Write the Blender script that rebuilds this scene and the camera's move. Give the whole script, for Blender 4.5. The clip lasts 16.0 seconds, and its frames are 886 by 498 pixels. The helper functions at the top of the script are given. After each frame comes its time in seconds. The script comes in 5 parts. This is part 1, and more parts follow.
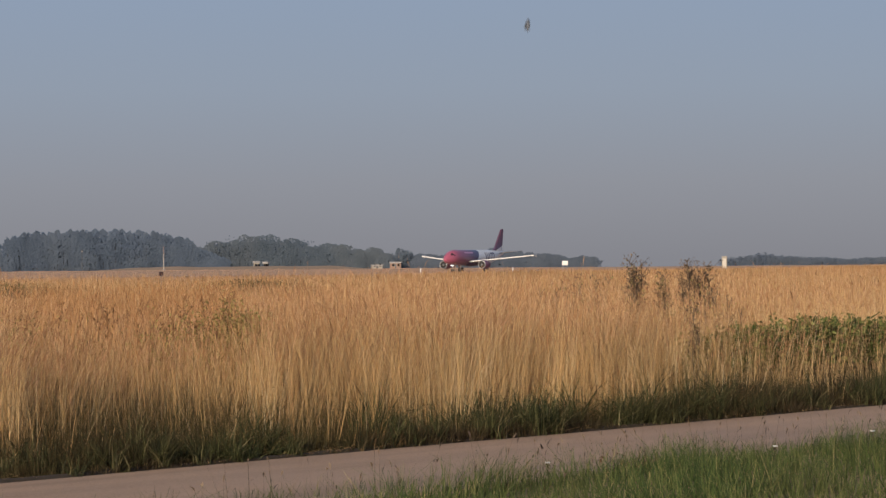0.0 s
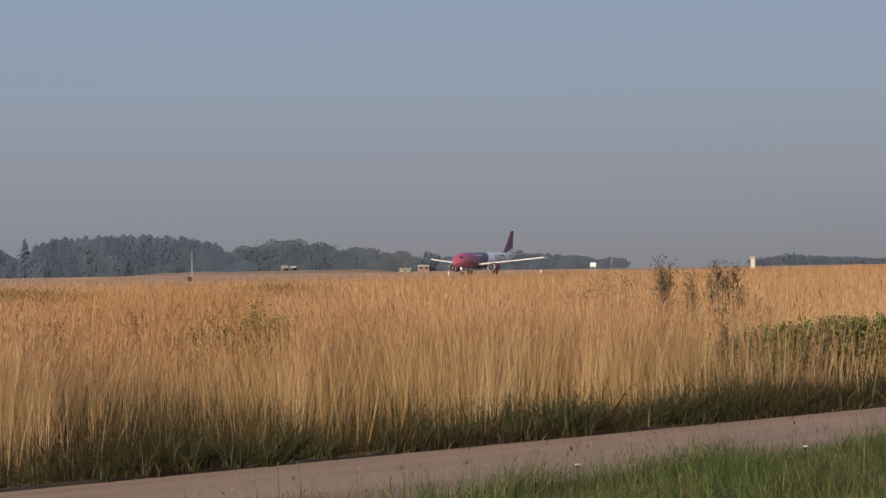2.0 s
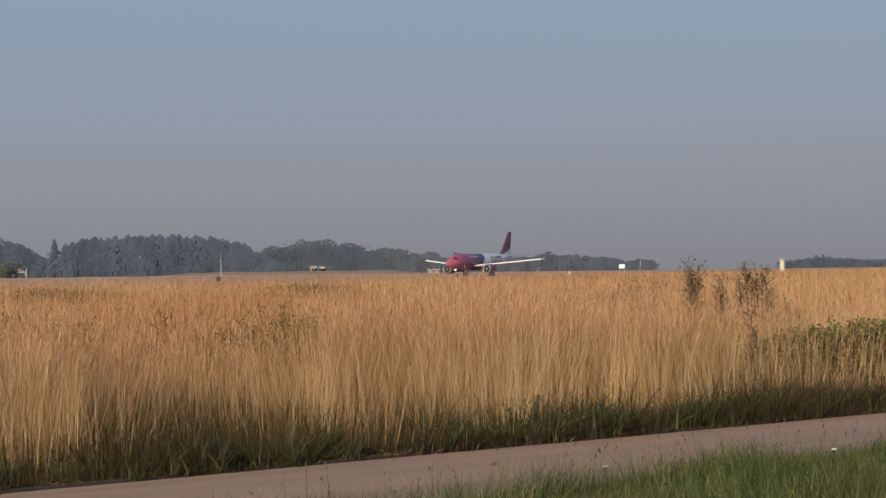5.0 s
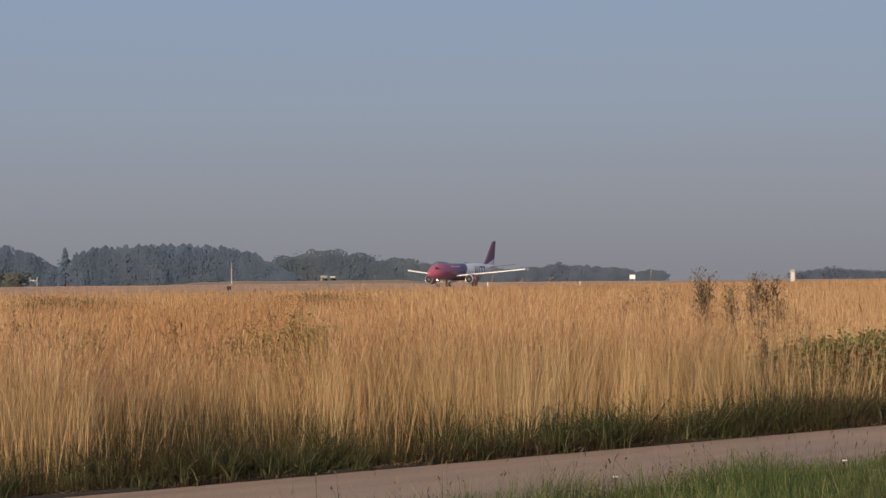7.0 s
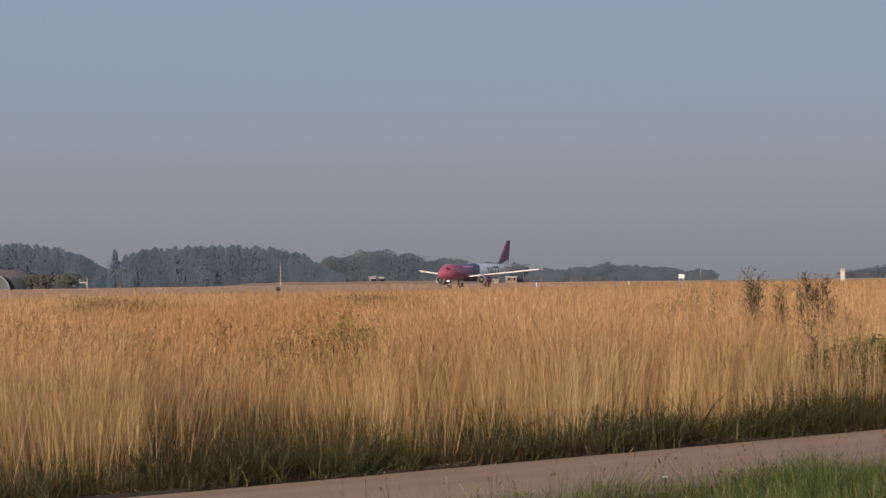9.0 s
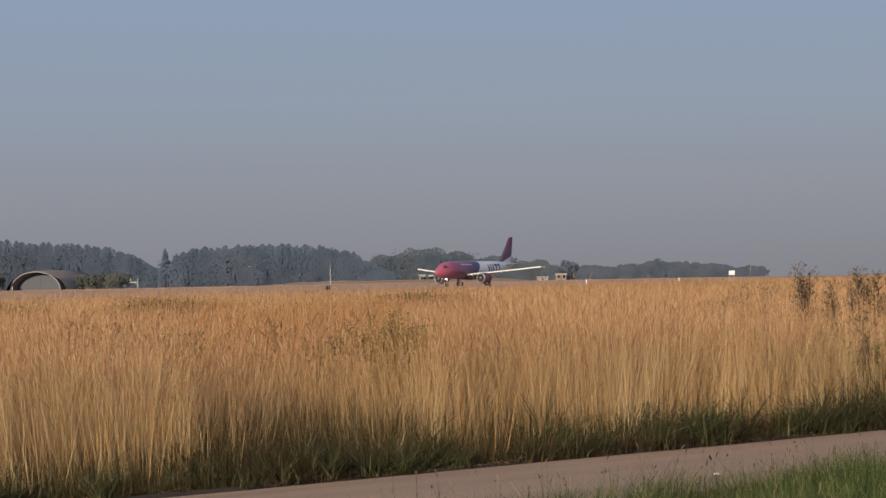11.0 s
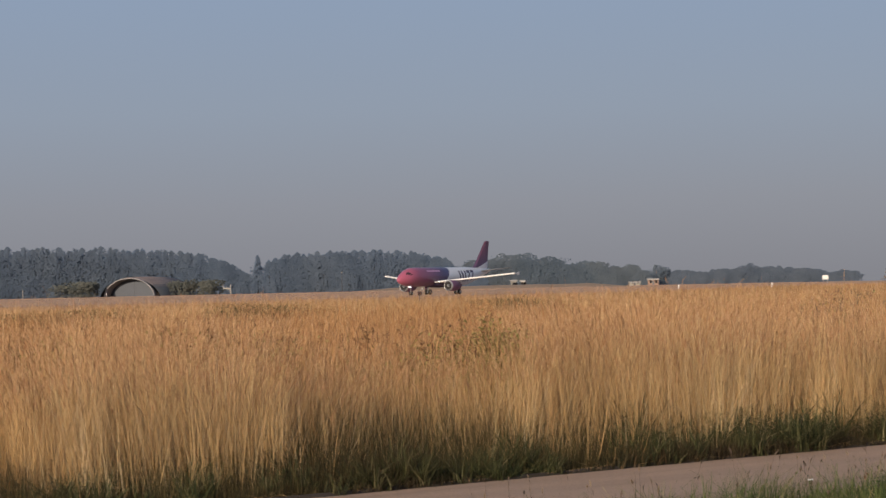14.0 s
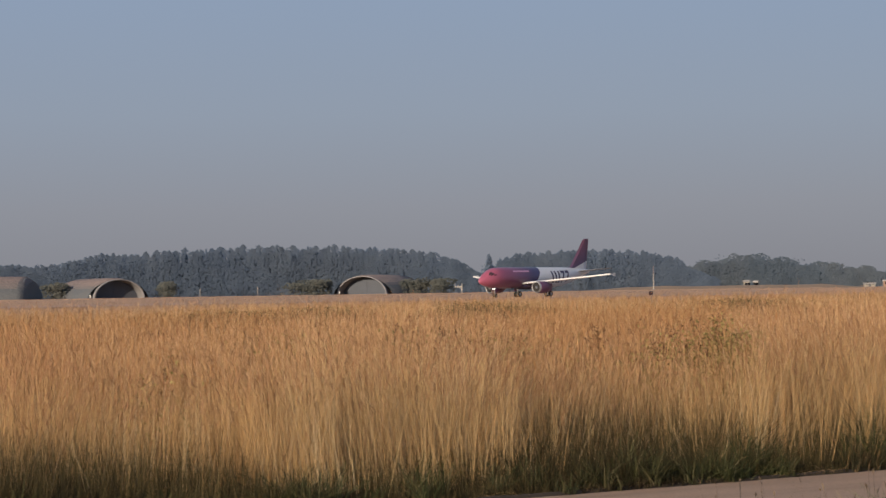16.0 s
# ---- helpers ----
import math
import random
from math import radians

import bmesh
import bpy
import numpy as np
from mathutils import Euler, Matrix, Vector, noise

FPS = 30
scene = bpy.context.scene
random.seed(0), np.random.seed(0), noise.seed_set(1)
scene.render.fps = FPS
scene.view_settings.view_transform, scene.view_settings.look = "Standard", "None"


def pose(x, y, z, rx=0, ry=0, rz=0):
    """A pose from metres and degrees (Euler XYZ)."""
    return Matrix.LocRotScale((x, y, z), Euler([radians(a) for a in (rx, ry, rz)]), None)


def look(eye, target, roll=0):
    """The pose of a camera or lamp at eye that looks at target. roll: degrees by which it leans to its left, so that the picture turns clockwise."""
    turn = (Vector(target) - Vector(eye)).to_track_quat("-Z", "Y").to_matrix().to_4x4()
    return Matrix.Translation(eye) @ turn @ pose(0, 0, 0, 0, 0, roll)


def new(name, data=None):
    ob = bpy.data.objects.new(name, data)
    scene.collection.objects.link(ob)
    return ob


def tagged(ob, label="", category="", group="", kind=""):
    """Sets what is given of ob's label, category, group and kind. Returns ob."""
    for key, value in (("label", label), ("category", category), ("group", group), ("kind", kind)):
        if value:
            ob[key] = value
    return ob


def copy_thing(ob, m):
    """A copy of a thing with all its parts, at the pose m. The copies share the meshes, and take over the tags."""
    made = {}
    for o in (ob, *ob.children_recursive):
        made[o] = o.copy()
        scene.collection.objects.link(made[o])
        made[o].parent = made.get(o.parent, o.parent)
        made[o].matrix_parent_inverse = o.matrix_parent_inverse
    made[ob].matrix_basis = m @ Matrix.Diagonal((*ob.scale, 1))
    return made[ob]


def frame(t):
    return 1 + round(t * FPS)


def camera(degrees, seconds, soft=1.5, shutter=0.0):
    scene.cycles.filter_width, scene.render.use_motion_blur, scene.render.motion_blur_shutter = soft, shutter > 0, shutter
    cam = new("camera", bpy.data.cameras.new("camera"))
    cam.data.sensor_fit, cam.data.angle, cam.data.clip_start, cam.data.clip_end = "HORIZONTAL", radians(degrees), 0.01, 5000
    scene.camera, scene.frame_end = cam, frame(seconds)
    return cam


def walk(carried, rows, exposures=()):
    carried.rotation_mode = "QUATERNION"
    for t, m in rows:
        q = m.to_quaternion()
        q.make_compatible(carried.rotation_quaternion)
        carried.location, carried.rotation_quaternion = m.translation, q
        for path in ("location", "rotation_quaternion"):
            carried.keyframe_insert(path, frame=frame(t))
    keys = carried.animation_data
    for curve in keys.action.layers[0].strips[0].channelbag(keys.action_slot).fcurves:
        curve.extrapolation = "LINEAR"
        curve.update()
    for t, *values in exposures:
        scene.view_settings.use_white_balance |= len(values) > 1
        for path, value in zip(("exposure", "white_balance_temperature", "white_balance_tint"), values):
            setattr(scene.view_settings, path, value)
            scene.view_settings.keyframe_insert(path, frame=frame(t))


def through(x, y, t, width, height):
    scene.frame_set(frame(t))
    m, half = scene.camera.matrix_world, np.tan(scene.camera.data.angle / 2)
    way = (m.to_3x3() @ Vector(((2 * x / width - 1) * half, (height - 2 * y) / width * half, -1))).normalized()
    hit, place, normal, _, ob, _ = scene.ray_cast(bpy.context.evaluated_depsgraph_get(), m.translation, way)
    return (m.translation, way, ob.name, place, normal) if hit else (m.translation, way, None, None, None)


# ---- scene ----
# The camera stands beside a perimeter road and pans to the left after the airliner.
EYE = (0.0, 0.0, 1.7)
cam = camera(21.47, 16.0, soft=1.45, shutter=0.3)


def aim(az, el, roll):
    a, e = radians(az), radians(el)
    d = Vector((math.sin(a) * math.cos(e), math.cos(a) * math.cos(e), math.sin(e)))
    return look(EYE, Vector(EYE) + d * 100, roll)


# seconds, bearing, elevation, roll
PAN = [
    (0, 0.003, 0.352, -0.477),
    (0.5, 0.016, 0.388, -0.710),
    (1, -0.500, 0.450, -0.842),
    (1.5, -0.640, 0.438, -0.725),
    (2, -0.678, 0.430, -0.968),
    (2.5, -0.791, 0.424, -0.991),
    (3, -0.716, 0.401, -0.911),
    (3.5, -1.024, 0.359, -0.861),
    (3.7, -1.249, 0.360, -0.916),
    (6, -1.418, 0.571, -0.680),
    (6.5, -1.575, 0.618, -0.681),
    (7, -1.638, 0.711, -0.569),
    (7.5, -1.668, 0.745, -0.693),
    (8, -1.956, 0.810, -0.783),
    (8.5, -1.912, 0.806, -0.485),
    (9, -2.829, 0.734, -0.779),
    (9.2, -3.034, 0.675, -0.682),
    (11.3, -4.384, 0.701, -1.190),
    (11.5, -4.649, 0.674, -1.212),
    (12, -4.993, 0.679, -1.177),
    (12.5, -4.970, 0.676, -1.069),
    (13, -4.972, 0.739, -1.033),
    (13.5, -5.221, 0.822, -1.103),
    (14, -6.285, 0.882, -1.248),
    (14.5, -7.433, 0.853, -1.282),
    (15, -8.989, 0.921, -1.156),
    (15.5, -10.622, 0.889, -1.031),
    (16, -11.950, 0.965, -0.868),
]
walk(cam, [(t, aim(a, e, r)) for t, a, e, r in PAN])

# ---- light ----
SUN_AZ, SUN_EL = 202.0, 14.0
scene.view_settings.exposure = 0.0
world = bpy.data.worlds.new("world")
scene.world = world
world.use_nodes = True
wn, wl = world.node_tree.nodes, world.node_tree.links
sky = wn.new("ShaderNodeTexSky")
sky.sky_type, sky.sun_disc = "NISHITA", False
sky.sun_elevation, sky.sun_rotation = radians(SUN_EL), radians(SUN_AZ)
sky.altitude, sky.air_density, sky.dust_density, sky.ozone_density = 0, 1.0, 1.0, 1.5
# morning haze lies along the horizon all round and thins out with height
tc = wn.new("ShaderNodeTexCoord")
sep = wn.new("ShaderNodeSeparateXYZ")
wl.new(tc.outputs["Generated"], sep.inputs[0])
haze = wn.new("ShaderNodeValToRGB")
for k in range(3):
    haze.color_ramp.elements.new(0.5)
for e, (p, c) in zip(haze.color_ramp.elements, ((0.0, (0.232, 0.236, 0.268)), (0.035, (0.262, 0.275, 0.325)), (0.075, (0.272, 0.318, 0.405)), (0.13, (0.262, 0.335, 0.465)), (0.5, (0.20, 0.29, 0.47)))):
    e.position, e.color = p, (*c, 1)
wl.new(sep.outputs["Z"], haze.inputs[0])
thin = wn.new("ShaderNodeMapRange")
thin.inputs["From Min"].default_value, thin.inputs["From Max"].default_value = 0.15, 0.7
thin.inputs["To Min"].default_value, thin.inputs["To Max"].default_value = 0.95, 0.3
wl.new(sep.outputs["Z"], thin.inputs["Value"])
dim = wn.new("ShaderNodeMix")
dim.data_type, dim.blend_type = "RGBA", "MULTIPLY"
dim.inputs[0].default_value, dim.inputs[7].default_value = 1.0, (0.1, 0.1, 0.1, 1)
wl.new(sky.outputs[0], dim.inputs[6])
air = wn.new("ShaderNodeMix")
air.data_type = "RGBA"
wl.new(thin.outputs[0], air.inputs[0])
wl.new(dim.outputs[2], air.inputs[6])
wl.new(haze.outputs[0], air.inputs[7])
wl.new(air.outputs[2], wn["Background"].inputs[0])
wn["Background"].inputs[1].default_value = 1.0
sun = new("sun", bpy.data.lights.new("sun", "SUN"))
sun.data.energy, sun.data.angle, sun.data.color = 5.0, radians(0.8), (1.0, 0.81, 0.62)
sa, se = radians(SUN_AZ), radians(SUN_EL)
SUN_DIR = Vector((math.sin(sa) * math.cos(se), math.cos(sa) * math.cos(se), math.sin(se)))
sun.matrix_world = look(SUN_DIR * 50, (0, 0, 0))

# ---- materials ----


def material(name, rough=0.8, metal=0.0):
    m = bpy.data.materials.new(name)
    m.use_nodes = True
    b = m.node_tree.nodes["Principled BSDF"]
    b.inputs["Roughness"].default_value, b.inputs["Metallic"].default_value = rough, metal
    return m, m.node_tree.nodes, m.node_tree.links, b


def noise_tex(n, l, scale, detail=4.0, coords=None, stretch=None):
    """A noise over world positions, in cycles per metre."""
    geo = n.new("ShaderNodeNewGeometry")
    src = coords or geo.outputs["Position"]
    if stretch:
        mp = n.new("ShaderNodeMapping")
        mp.inputs["Scale"].default_value = stretch
        l.new(src, mp.inputs["Vector"])
        src = mp.outputs[0]
    t = n.new("ShaderNodeTexNoise")
    t.inputs["Scale"].default_value, t.inputs["Detail"].default_value = scale, detail
    l.new(src, t.inputs["Vector"])
    return t.outputs["Fac"]


def ramp(n, l, fac, stops):
    r = n.new("ShaderNodeValToRGB")
    while len(r.color_ramp.elements) < len(stops):
        r.color_ramp.elements.new(0.5)
    for e, (p, c) in zip(r.color_ramp.elements, stops):
        e.position, e.color = p, (*c, 1)
    l.new(fac, r.inputs[0])
    return r.outputs[0]


def mix(n, l, fac, a, b, mode="MIX"):
    m = n.new("ShaderNodeMix")
    m.data_type, m.blend_type = "RGBA", mode
    for s, v in ((m.inputs[0], fac), (m.inputs[6], a), (m.inputs[7], b)):
        if isinstance(v, (int, float)):
            s.default_value = v
        elif isinstance(v, tuple):
            s.default_value = (*v, 1)
        else:
            l.new(v, s)
    return m.outputs[2]


def plain(name, color, rough=0.6, metal=0.0, spread=0.12, scale=3.0):
    """One paint or metal with faint stains at two scales."""
    m, n, l, b = material(name, rough, metal)
    c = mix(n, l, noise_tex(n, l, scale), tuple(v * (1 - spread) for v in color), tuple(min(1, v * (1 + spread)) for v in color))
    c = mix(n, l, 0.25, c, ramp(n, l, noise_tex(n, l, scale * 12), [(0.3, tuple(v * 0.7 for v in color)), (0.7, color)]))
    l.new(c, b.inputs["Base Color"])
    return m


def foliage(name, stops, patch_scale, patch, patch_amount=0.6, through=0.25, rough=0.7, limits=(0.45, 0.62), streaks=True):
    """Blades or leaves: a colour for each piece, patches over the ground, some light let through."""
    m, n, l, b = material(name, rough)
    geo = n.new("ShaderNodeNewGeometry")
    c = ramp(n, l, geo.outputs["Random Per Island"], stops)
    p = ramp(n, l, noise_tex(n, l, patch_scale, 3.0, stretch=(1, 1, 0.05) if streaks else None), [(limits[0], (0, 0, 0)), (limits[1], (patch_amount,) * 3)])
    c = mix(n, l, p, c, patch)
    if streaks:
        fine = ramp(n, l, noise_tex(n, l, patch_scale * 9, 3.0, stretch=(1, 1, 0.1)), [(0.3, (0.72, 0.70, 0.68)), (0.7, (1.12, 1.12, 1.12))])
    else:
        fine = ramp(n, l, noise_tex(n, l, patch_scale * 4, 4.0), [(0.3, (0.86, 0.87, 0.88)), (0.7, (1.10, 1.09, 1.07))])
    c = mix(n, l, 1.0, c, fine, "MULTIPLY")
    l.new(c, b.inputs["Base Color"])
    b.inputs["Specular IOR Level"].default_value = 0.25
    if through:
        tr = n.new("ShaderNodeBsdfTranslucent")
        l.new(c, tr.inputs["Color"])
        ms = n.new("ShaderNodeMixShader")
        ms.inputs[0].default_value = through
        l.new(b.outputs[0], ms.inputs[1])
        l.new(tr.outputs[0], ms.inputs[2])
        l.new(ms.outputs[0], n["Material Output"].inputs["Surface"])
    return m


STRAW = foliage("straw", [(0.0, (0.256, 0.154, 0.066)), (0.2, (0.571, 0.369, 0.160)), (0.6, (0.758, 0.511, 0.245)), (0.85, (0.832, 0.607, 0.318)), (1.0, (0.886, 0.713, 0.450))],
                0.22, (0.611, 0.390, 0.172), 0.7, 0.35)
FIELD_STRAW = foliage("field_straw", [(0.0, (0.230, 0.139, 0.061)), (0.2, (0.514, 0.332, 0.147)), (0.6, (0.682, 0.460, 0.225)), (0.85, (0.749, 0.546, 0.293)), (1.0, (0.797, 0.642, 0.414))],
                0.09, (0.40, 0.265, 0.125), 0.7, 0.35)
PALE = foliage("bleached_straw", [(0.0, (0.66, 0.46, 0.22)), (0.6, (0.84, 0.64, 0.34)), (1.0, (0.92, 0.78, 0.52))], 0.3, (0.58, 0.39, 0.18), 0.5, 0.3)
REDDISH = foliage("reddish_bent", [(0.0, (0.276, 0.130, 0.055)), (0.5, (0.483, 0.260, 0.116)), (1.0, (0.667, 0.407, 0.187))], 0.5, (0.391, 0.215, 0.088), 0.5, 0.35)
DRY_LEAF = foliage("withered_leaves", [(0.0, (0.16, 0.09, 0.045)), (0.35, (0.42, 0.26, 0.12)), (0.75, (0.66, 0.45, 0.22)), (1.0, (0.84, 0.66, 0.40))], 0.3, (0.36, 0.21, 0.09), 0.5, 0.35)
SEED = foliage("seed_heads", [(0.0, (0.247, 0.123, 0.063)), (0.5, (0.546, 0.315, 0.158)), (1.0, (0.742, 0.502, 0.294))], 0.2, (0.350, 0.167, 0.089), 0.6, 0.3)
FAR_STRAW = foliage("far_straw", [(0.0, (0.345, 0.190, 0.086)), (0.5, (0.515, 0.302, 0.144)), (1.0, (0.63, 0.412, 0.222))], 0.045, (0.255, 0.186, 0.092), 0.75, 0.3)
MOWN = foliage("mown_straw", [(0.0, (0.38, 0.245, 0.17)), (0.5, (0.43, 0.275, 0.195)), (1.0, (0.48, 0.31, 0.22))], 0.02, (0.38, 0.26, 0.18), 0.6, 0.2, streaks=False)
GREEN = foliage("green_blades", [(0.0, (0.020, 0.040, 0.010)), (0.5, (0.066, 0.104, 0.029)), (0.84, (0.145, 0.190, 0.058)), (0.96, (0.27, 0.26, 0.10)), (1.0, (0.46, 0.36, 0.18))],
                0.9, (0.115, 0.112, 0.042), 0.4, 0.3)
# basal and olive blades are coloured darker to stand in for shade low down
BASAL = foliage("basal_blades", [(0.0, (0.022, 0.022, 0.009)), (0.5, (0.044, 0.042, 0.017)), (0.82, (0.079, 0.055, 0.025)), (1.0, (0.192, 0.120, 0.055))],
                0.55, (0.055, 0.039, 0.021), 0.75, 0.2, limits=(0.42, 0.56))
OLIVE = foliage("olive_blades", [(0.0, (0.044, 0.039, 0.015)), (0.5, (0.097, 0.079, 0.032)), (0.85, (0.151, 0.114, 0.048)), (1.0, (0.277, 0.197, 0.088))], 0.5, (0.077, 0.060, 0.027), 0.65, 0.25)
TUFT = foliage("tussock_blades", [(0.0, (0.026, 0.034, 0.013)), (0.5, (0.056, 0.068, 0.025)), (0.85, (0.14, 0.15, 0.06)), (1.0, (0.34, 0.28, 0.15))], 0.8, (0.068, 0.056, 0.026), 0.4, 0.3)
BROWN_HEADS = foliage("brown_dock_heads", [(0.0, (0.10, 0.05, 0.025)), (0.6, (0.19, 0.105, 0.05)), (1.0, (0.32, 0.19, 0.09))], 0.4, (0.2, 0.11, 0.05), 0.4, 0.2)
DOCK = foliage("withered_dock", [(0.0, (0.10, 0.04, 0.03)), (1.0, (0.22, 0.10, 0.06))], 2.0, (0.12, 0.07, 0.04), 0.4, 0.2)
NETTLE = foliage("nettle_leaves", [(0.0, (0.051, 0.070, 0.020)), (0.5, (0.121, 0.154, 0.042)), (1.0, (0.259, 0.278, 0.088))], 0.8, (0.138, 0.120, 0.040), 0.35)
FAR_WEED = foliage("olive_weed_leaves", [(0.0, (0.085, 0.072, 0.033)), (0.6, (0.137, 0.113, 0.050)), (1.0, (0.221, 0.173, 0.075))], 0.5, (0.163, 0.109, 0.050), 0.5)
WEED = foliage("weed_leaves", [(0.0, (0.21, 0.19, 0.065)), (0.6, (0.36, 0.325, 0.115)), (1.0, (0.52, 0.44, 0.165))], 1.5, (0.258, 0.177, 0.063), 0.5)
DRY_WEED = foliage("dry_weed", [(0.0, (0.06, 0.045, 0.034)), (0.6, (0.15, 0.108, 0.076)), (1.0, (0.30, 0.22, 0.14))], 1.5, (0.15, 0.11, 0.072), 0.4)
# distance haze is mixed into these four leaf colours as blue-grey
HAZED_CONIFER = foliage("hazed_conifer_needles", [(0.0, (0.144, 0.197, 0.283)), (0.6, (0.158, 0.216, 0.302)), (1.0, (0.175, 0.234, 0.314))], 0.03, (0.175, 0.224, 0.292), 0.6, 0.6, streaks=False)
HAZED_BROADLEAF = foliage("hazed_broadleaf_leaves", [(0.0, (0.135, 0.184, 0.249)), (0.6, (0.154, 0.206, 0.267)), (1.0, (0.176, 0.227, 0.277))], 0.03, (0.184, 0.223, 0.265), 0.6, 0.6, streaks=False)
HAZED_FARLEAF = foliage("hazed_far_leaves", [(0.0, (0.138, 0.183, 0.252)), (0.6, (0.149, 0.195, 0.266)), (1.0, (0.165, 0.209, 0.277))], 0.03, (0.165, 0.206, 0.265), 0.4, 0.6, streaks=False)
HAZED_SHRUB = foliage("hazed_shrub_leaves", [(0.0, (0.105, 0.118, 0.112)), (0.6, (0.135, 0.146, 0.132)), (1.0, (0.165, 0.172, 0.145))], 0.1, (0.145, 0.146, 0.125), 0.5, 0.5, streaks=False)
BARK = plain("bark", (0.06, 0.06, 0.06), 0.9, 0, 0.3, 0.6)
WHITE = plain("white_paint", (0.8, 0.79, 0.76), 0.45)
OFFWHITE = plain("pale_paint", (0.46, 0.43, 0.38), 0.6)
BEIGE = plain("beige_paint", (0.27, 0.255, 0.22), 0.6)
CONCRETE = plain("weathered_concrete", (0.21, 0.20, 0.195), 0.9, 0, 0.25, 0.4)
# vault concrete toned blue-grey for the hazy shade inside the arch
VAULT_SHADE = plain("vault_shade_concrete", (0.19, 0.195, 0.205), 0.9, 0, 0.25, 0.4)
RIM = plain("pale_concrete", (0.27, 0.265, 0.27), 0.9, 0, 0.2, 0.4)
# door colour darkened and blued for the hazy shade in the shelter mouth
DOOR_SHADE = plain("door_shade", (0.068, 0.080, 0.102), 0.7, 0, 0.15, 0.3)
DRY_BANK = plain("dry_bank", (0.30, 0.215, 0.145), 0.95, 0, 0.2, 0.1)
FLY_GREY = plain("fly_grey", (0.09, 0.105, 0.13), 0.6)
DARK_STEEL = plain("dark_steel", (0.10, 0.10, 0.105), 0.6, 0.3)
STEEL = plain("grey_steel", (0.42, 0.43, 0.44), 0.35, 0.8)
RED = plain("faded_red_paint", (0.36, 0.27, 0.25), 0.6)
DARK_RED = plain("dark_red_paint", (0.03, 0.008, 0.008), 0.8)
# litter brown darkened to stand in for the shadow under overhanging grass
LITTER_SHADE = plain("litter_shade", (0.042, 0.029, 0.019), 0.95, 0, 0.45, 6.0)
ROOFING = plain("pale_roof_sheet", (0.25, 0.25, 0.255), 0.5, 0, 0.15, 0.8)
BRICK = plain("brown_brick", (0.25, 0.17, 0.13), 0.9, 0, 0.2, 0.8)
RUBBER = plain("rubber", (0.02, 0.02, 0.02), 0.85)
COCKPIT_GLASS = plain("cockpit_glass", (0.085, 0.045, 0.055), 0.12)
GLASS_DARK = plain("dark_glass", (0.012, 0.013, 0.016), 0.08)


def ground_material():
    m, n, l, b = material("dry_field_soil", 0.95)
    b.inputs["Specular IOR Level"].default_value = 0.1
    c = ramp(n, l, noise_tex(n, l, 0.03, 5), [(0.3, (0.50, 0.325, 0.215)), (0.5, (0.60, 0.39, 0.26)), (0.7, (0.54, 0.36, 0.24))])
    c = mix(n, l, 0.35, c, ramp(n, l, noise_tex(n, l, 3.0, 6), [(0.3, (0.30, 0.20, 0.125)), (0.7, (0.60, 0.41, 0.265))]))
    l.new(c, b.inputs["Base Color"])
    bu = n.new("ShaderNodeBump")
    bu.inputs["Distance"].default_value = 0.05
    l.new(noise_tex(n, l, 6.0, 8), bu.inputs["Height"])
    l.new(bu.outputs[0], b.inputs["Normal"])
    return m


# along and across the road
ROAD_V, ROAD_N = np.array((0.693, 0.721)), np.array((-0.721, 0.693))


def road_material():
    m, n, l, b = material("worn_asphalt", 0.85)
    c = ramp(n, l, noise_tex(n, l, 0.5, 6), [(0.3, (0.386, 0.256, 0.167)), (0.7, (0.484, 0.326, 0.219))])
    c = mix(n, l, 0.35, c, ramp(n, l, noise_tex(n, l, 60, 4), [(0.35, (0.223, 0.144, 0.102)), (0.65, (0.521, 0.353, 0.251))]))
    dirt = ramp(n, l, noise_tex(n, l, 0.25, 5), [(0.5, (0, 0, 0)), (0.68, (0.465, 0.465, 0.465))])
    c = mix(n, l, dirt, c, (0.316, 0.219, 0.163))
    # worn wheel tracks and dusty strips along the road
    geo = n.new("ShaderNodeNewGeometry")
    pos = n.new("ShaderNodeCombineXYZ")
    for k, (axis, size) in enumerate(((ROAD_N, 1.0), (ROAD_V, 0.035))):
        dot = n.new("ShaderNodeVectorMath")
        dot.operation = "DOT_PRODUCT"
        l.new(geo.outputs["Position"], dot.inputs[0])
        dot.inputs[1].default_value = (axis[0] * size, axis[1] * size, 0)
        l.new(dot.outputs["Value"], pos.inputs[k])
    lane = n.new("ShaderNodeTexNoise")
    lane.inputs["Scale"].default_value, lane.inputs["Detail"].default_value = 1.7, 5.0
    l.new(pos.outputs[0], lane.inputs["Vector"])
    c = mix(n, l, 0.75, c, ramp(n, l, lane.outputs[0], [(0.32, (0.62, 0.60, 0.58)), (0.5, (0.98, 0.97, 0.95)), (0.68, (1.16, 1.12, 1.06))]), "MULTIPLY")
    l.new(c, b.inputs["Base Color"])
    bu = n.new("ShaderNodeBump")
    bu.inputs["Strength"].default_value, bu.inputs["Distance"].default_value = 0.6, 0.01
    l.new(noise_tex(n, l, 70, 6), bu.inputs["Height"])
    l.new(bu.outputs[0], b.inputs["Normal"])
    return m


def runway_material():
    m, n, l, b = material("runway_asphalt", 0.9)
    b.inputs["Specular IOR Level"].default_value = 0.1
    c = ramp(n, l, noise_tex(n, l, 0.08, 6), [(0.3, (0.48, 0.325, 0.25)), (0.7, (0.56, 0.385, 0.30))])
    l.new(c, b.inputs["Base Color"])
    return m


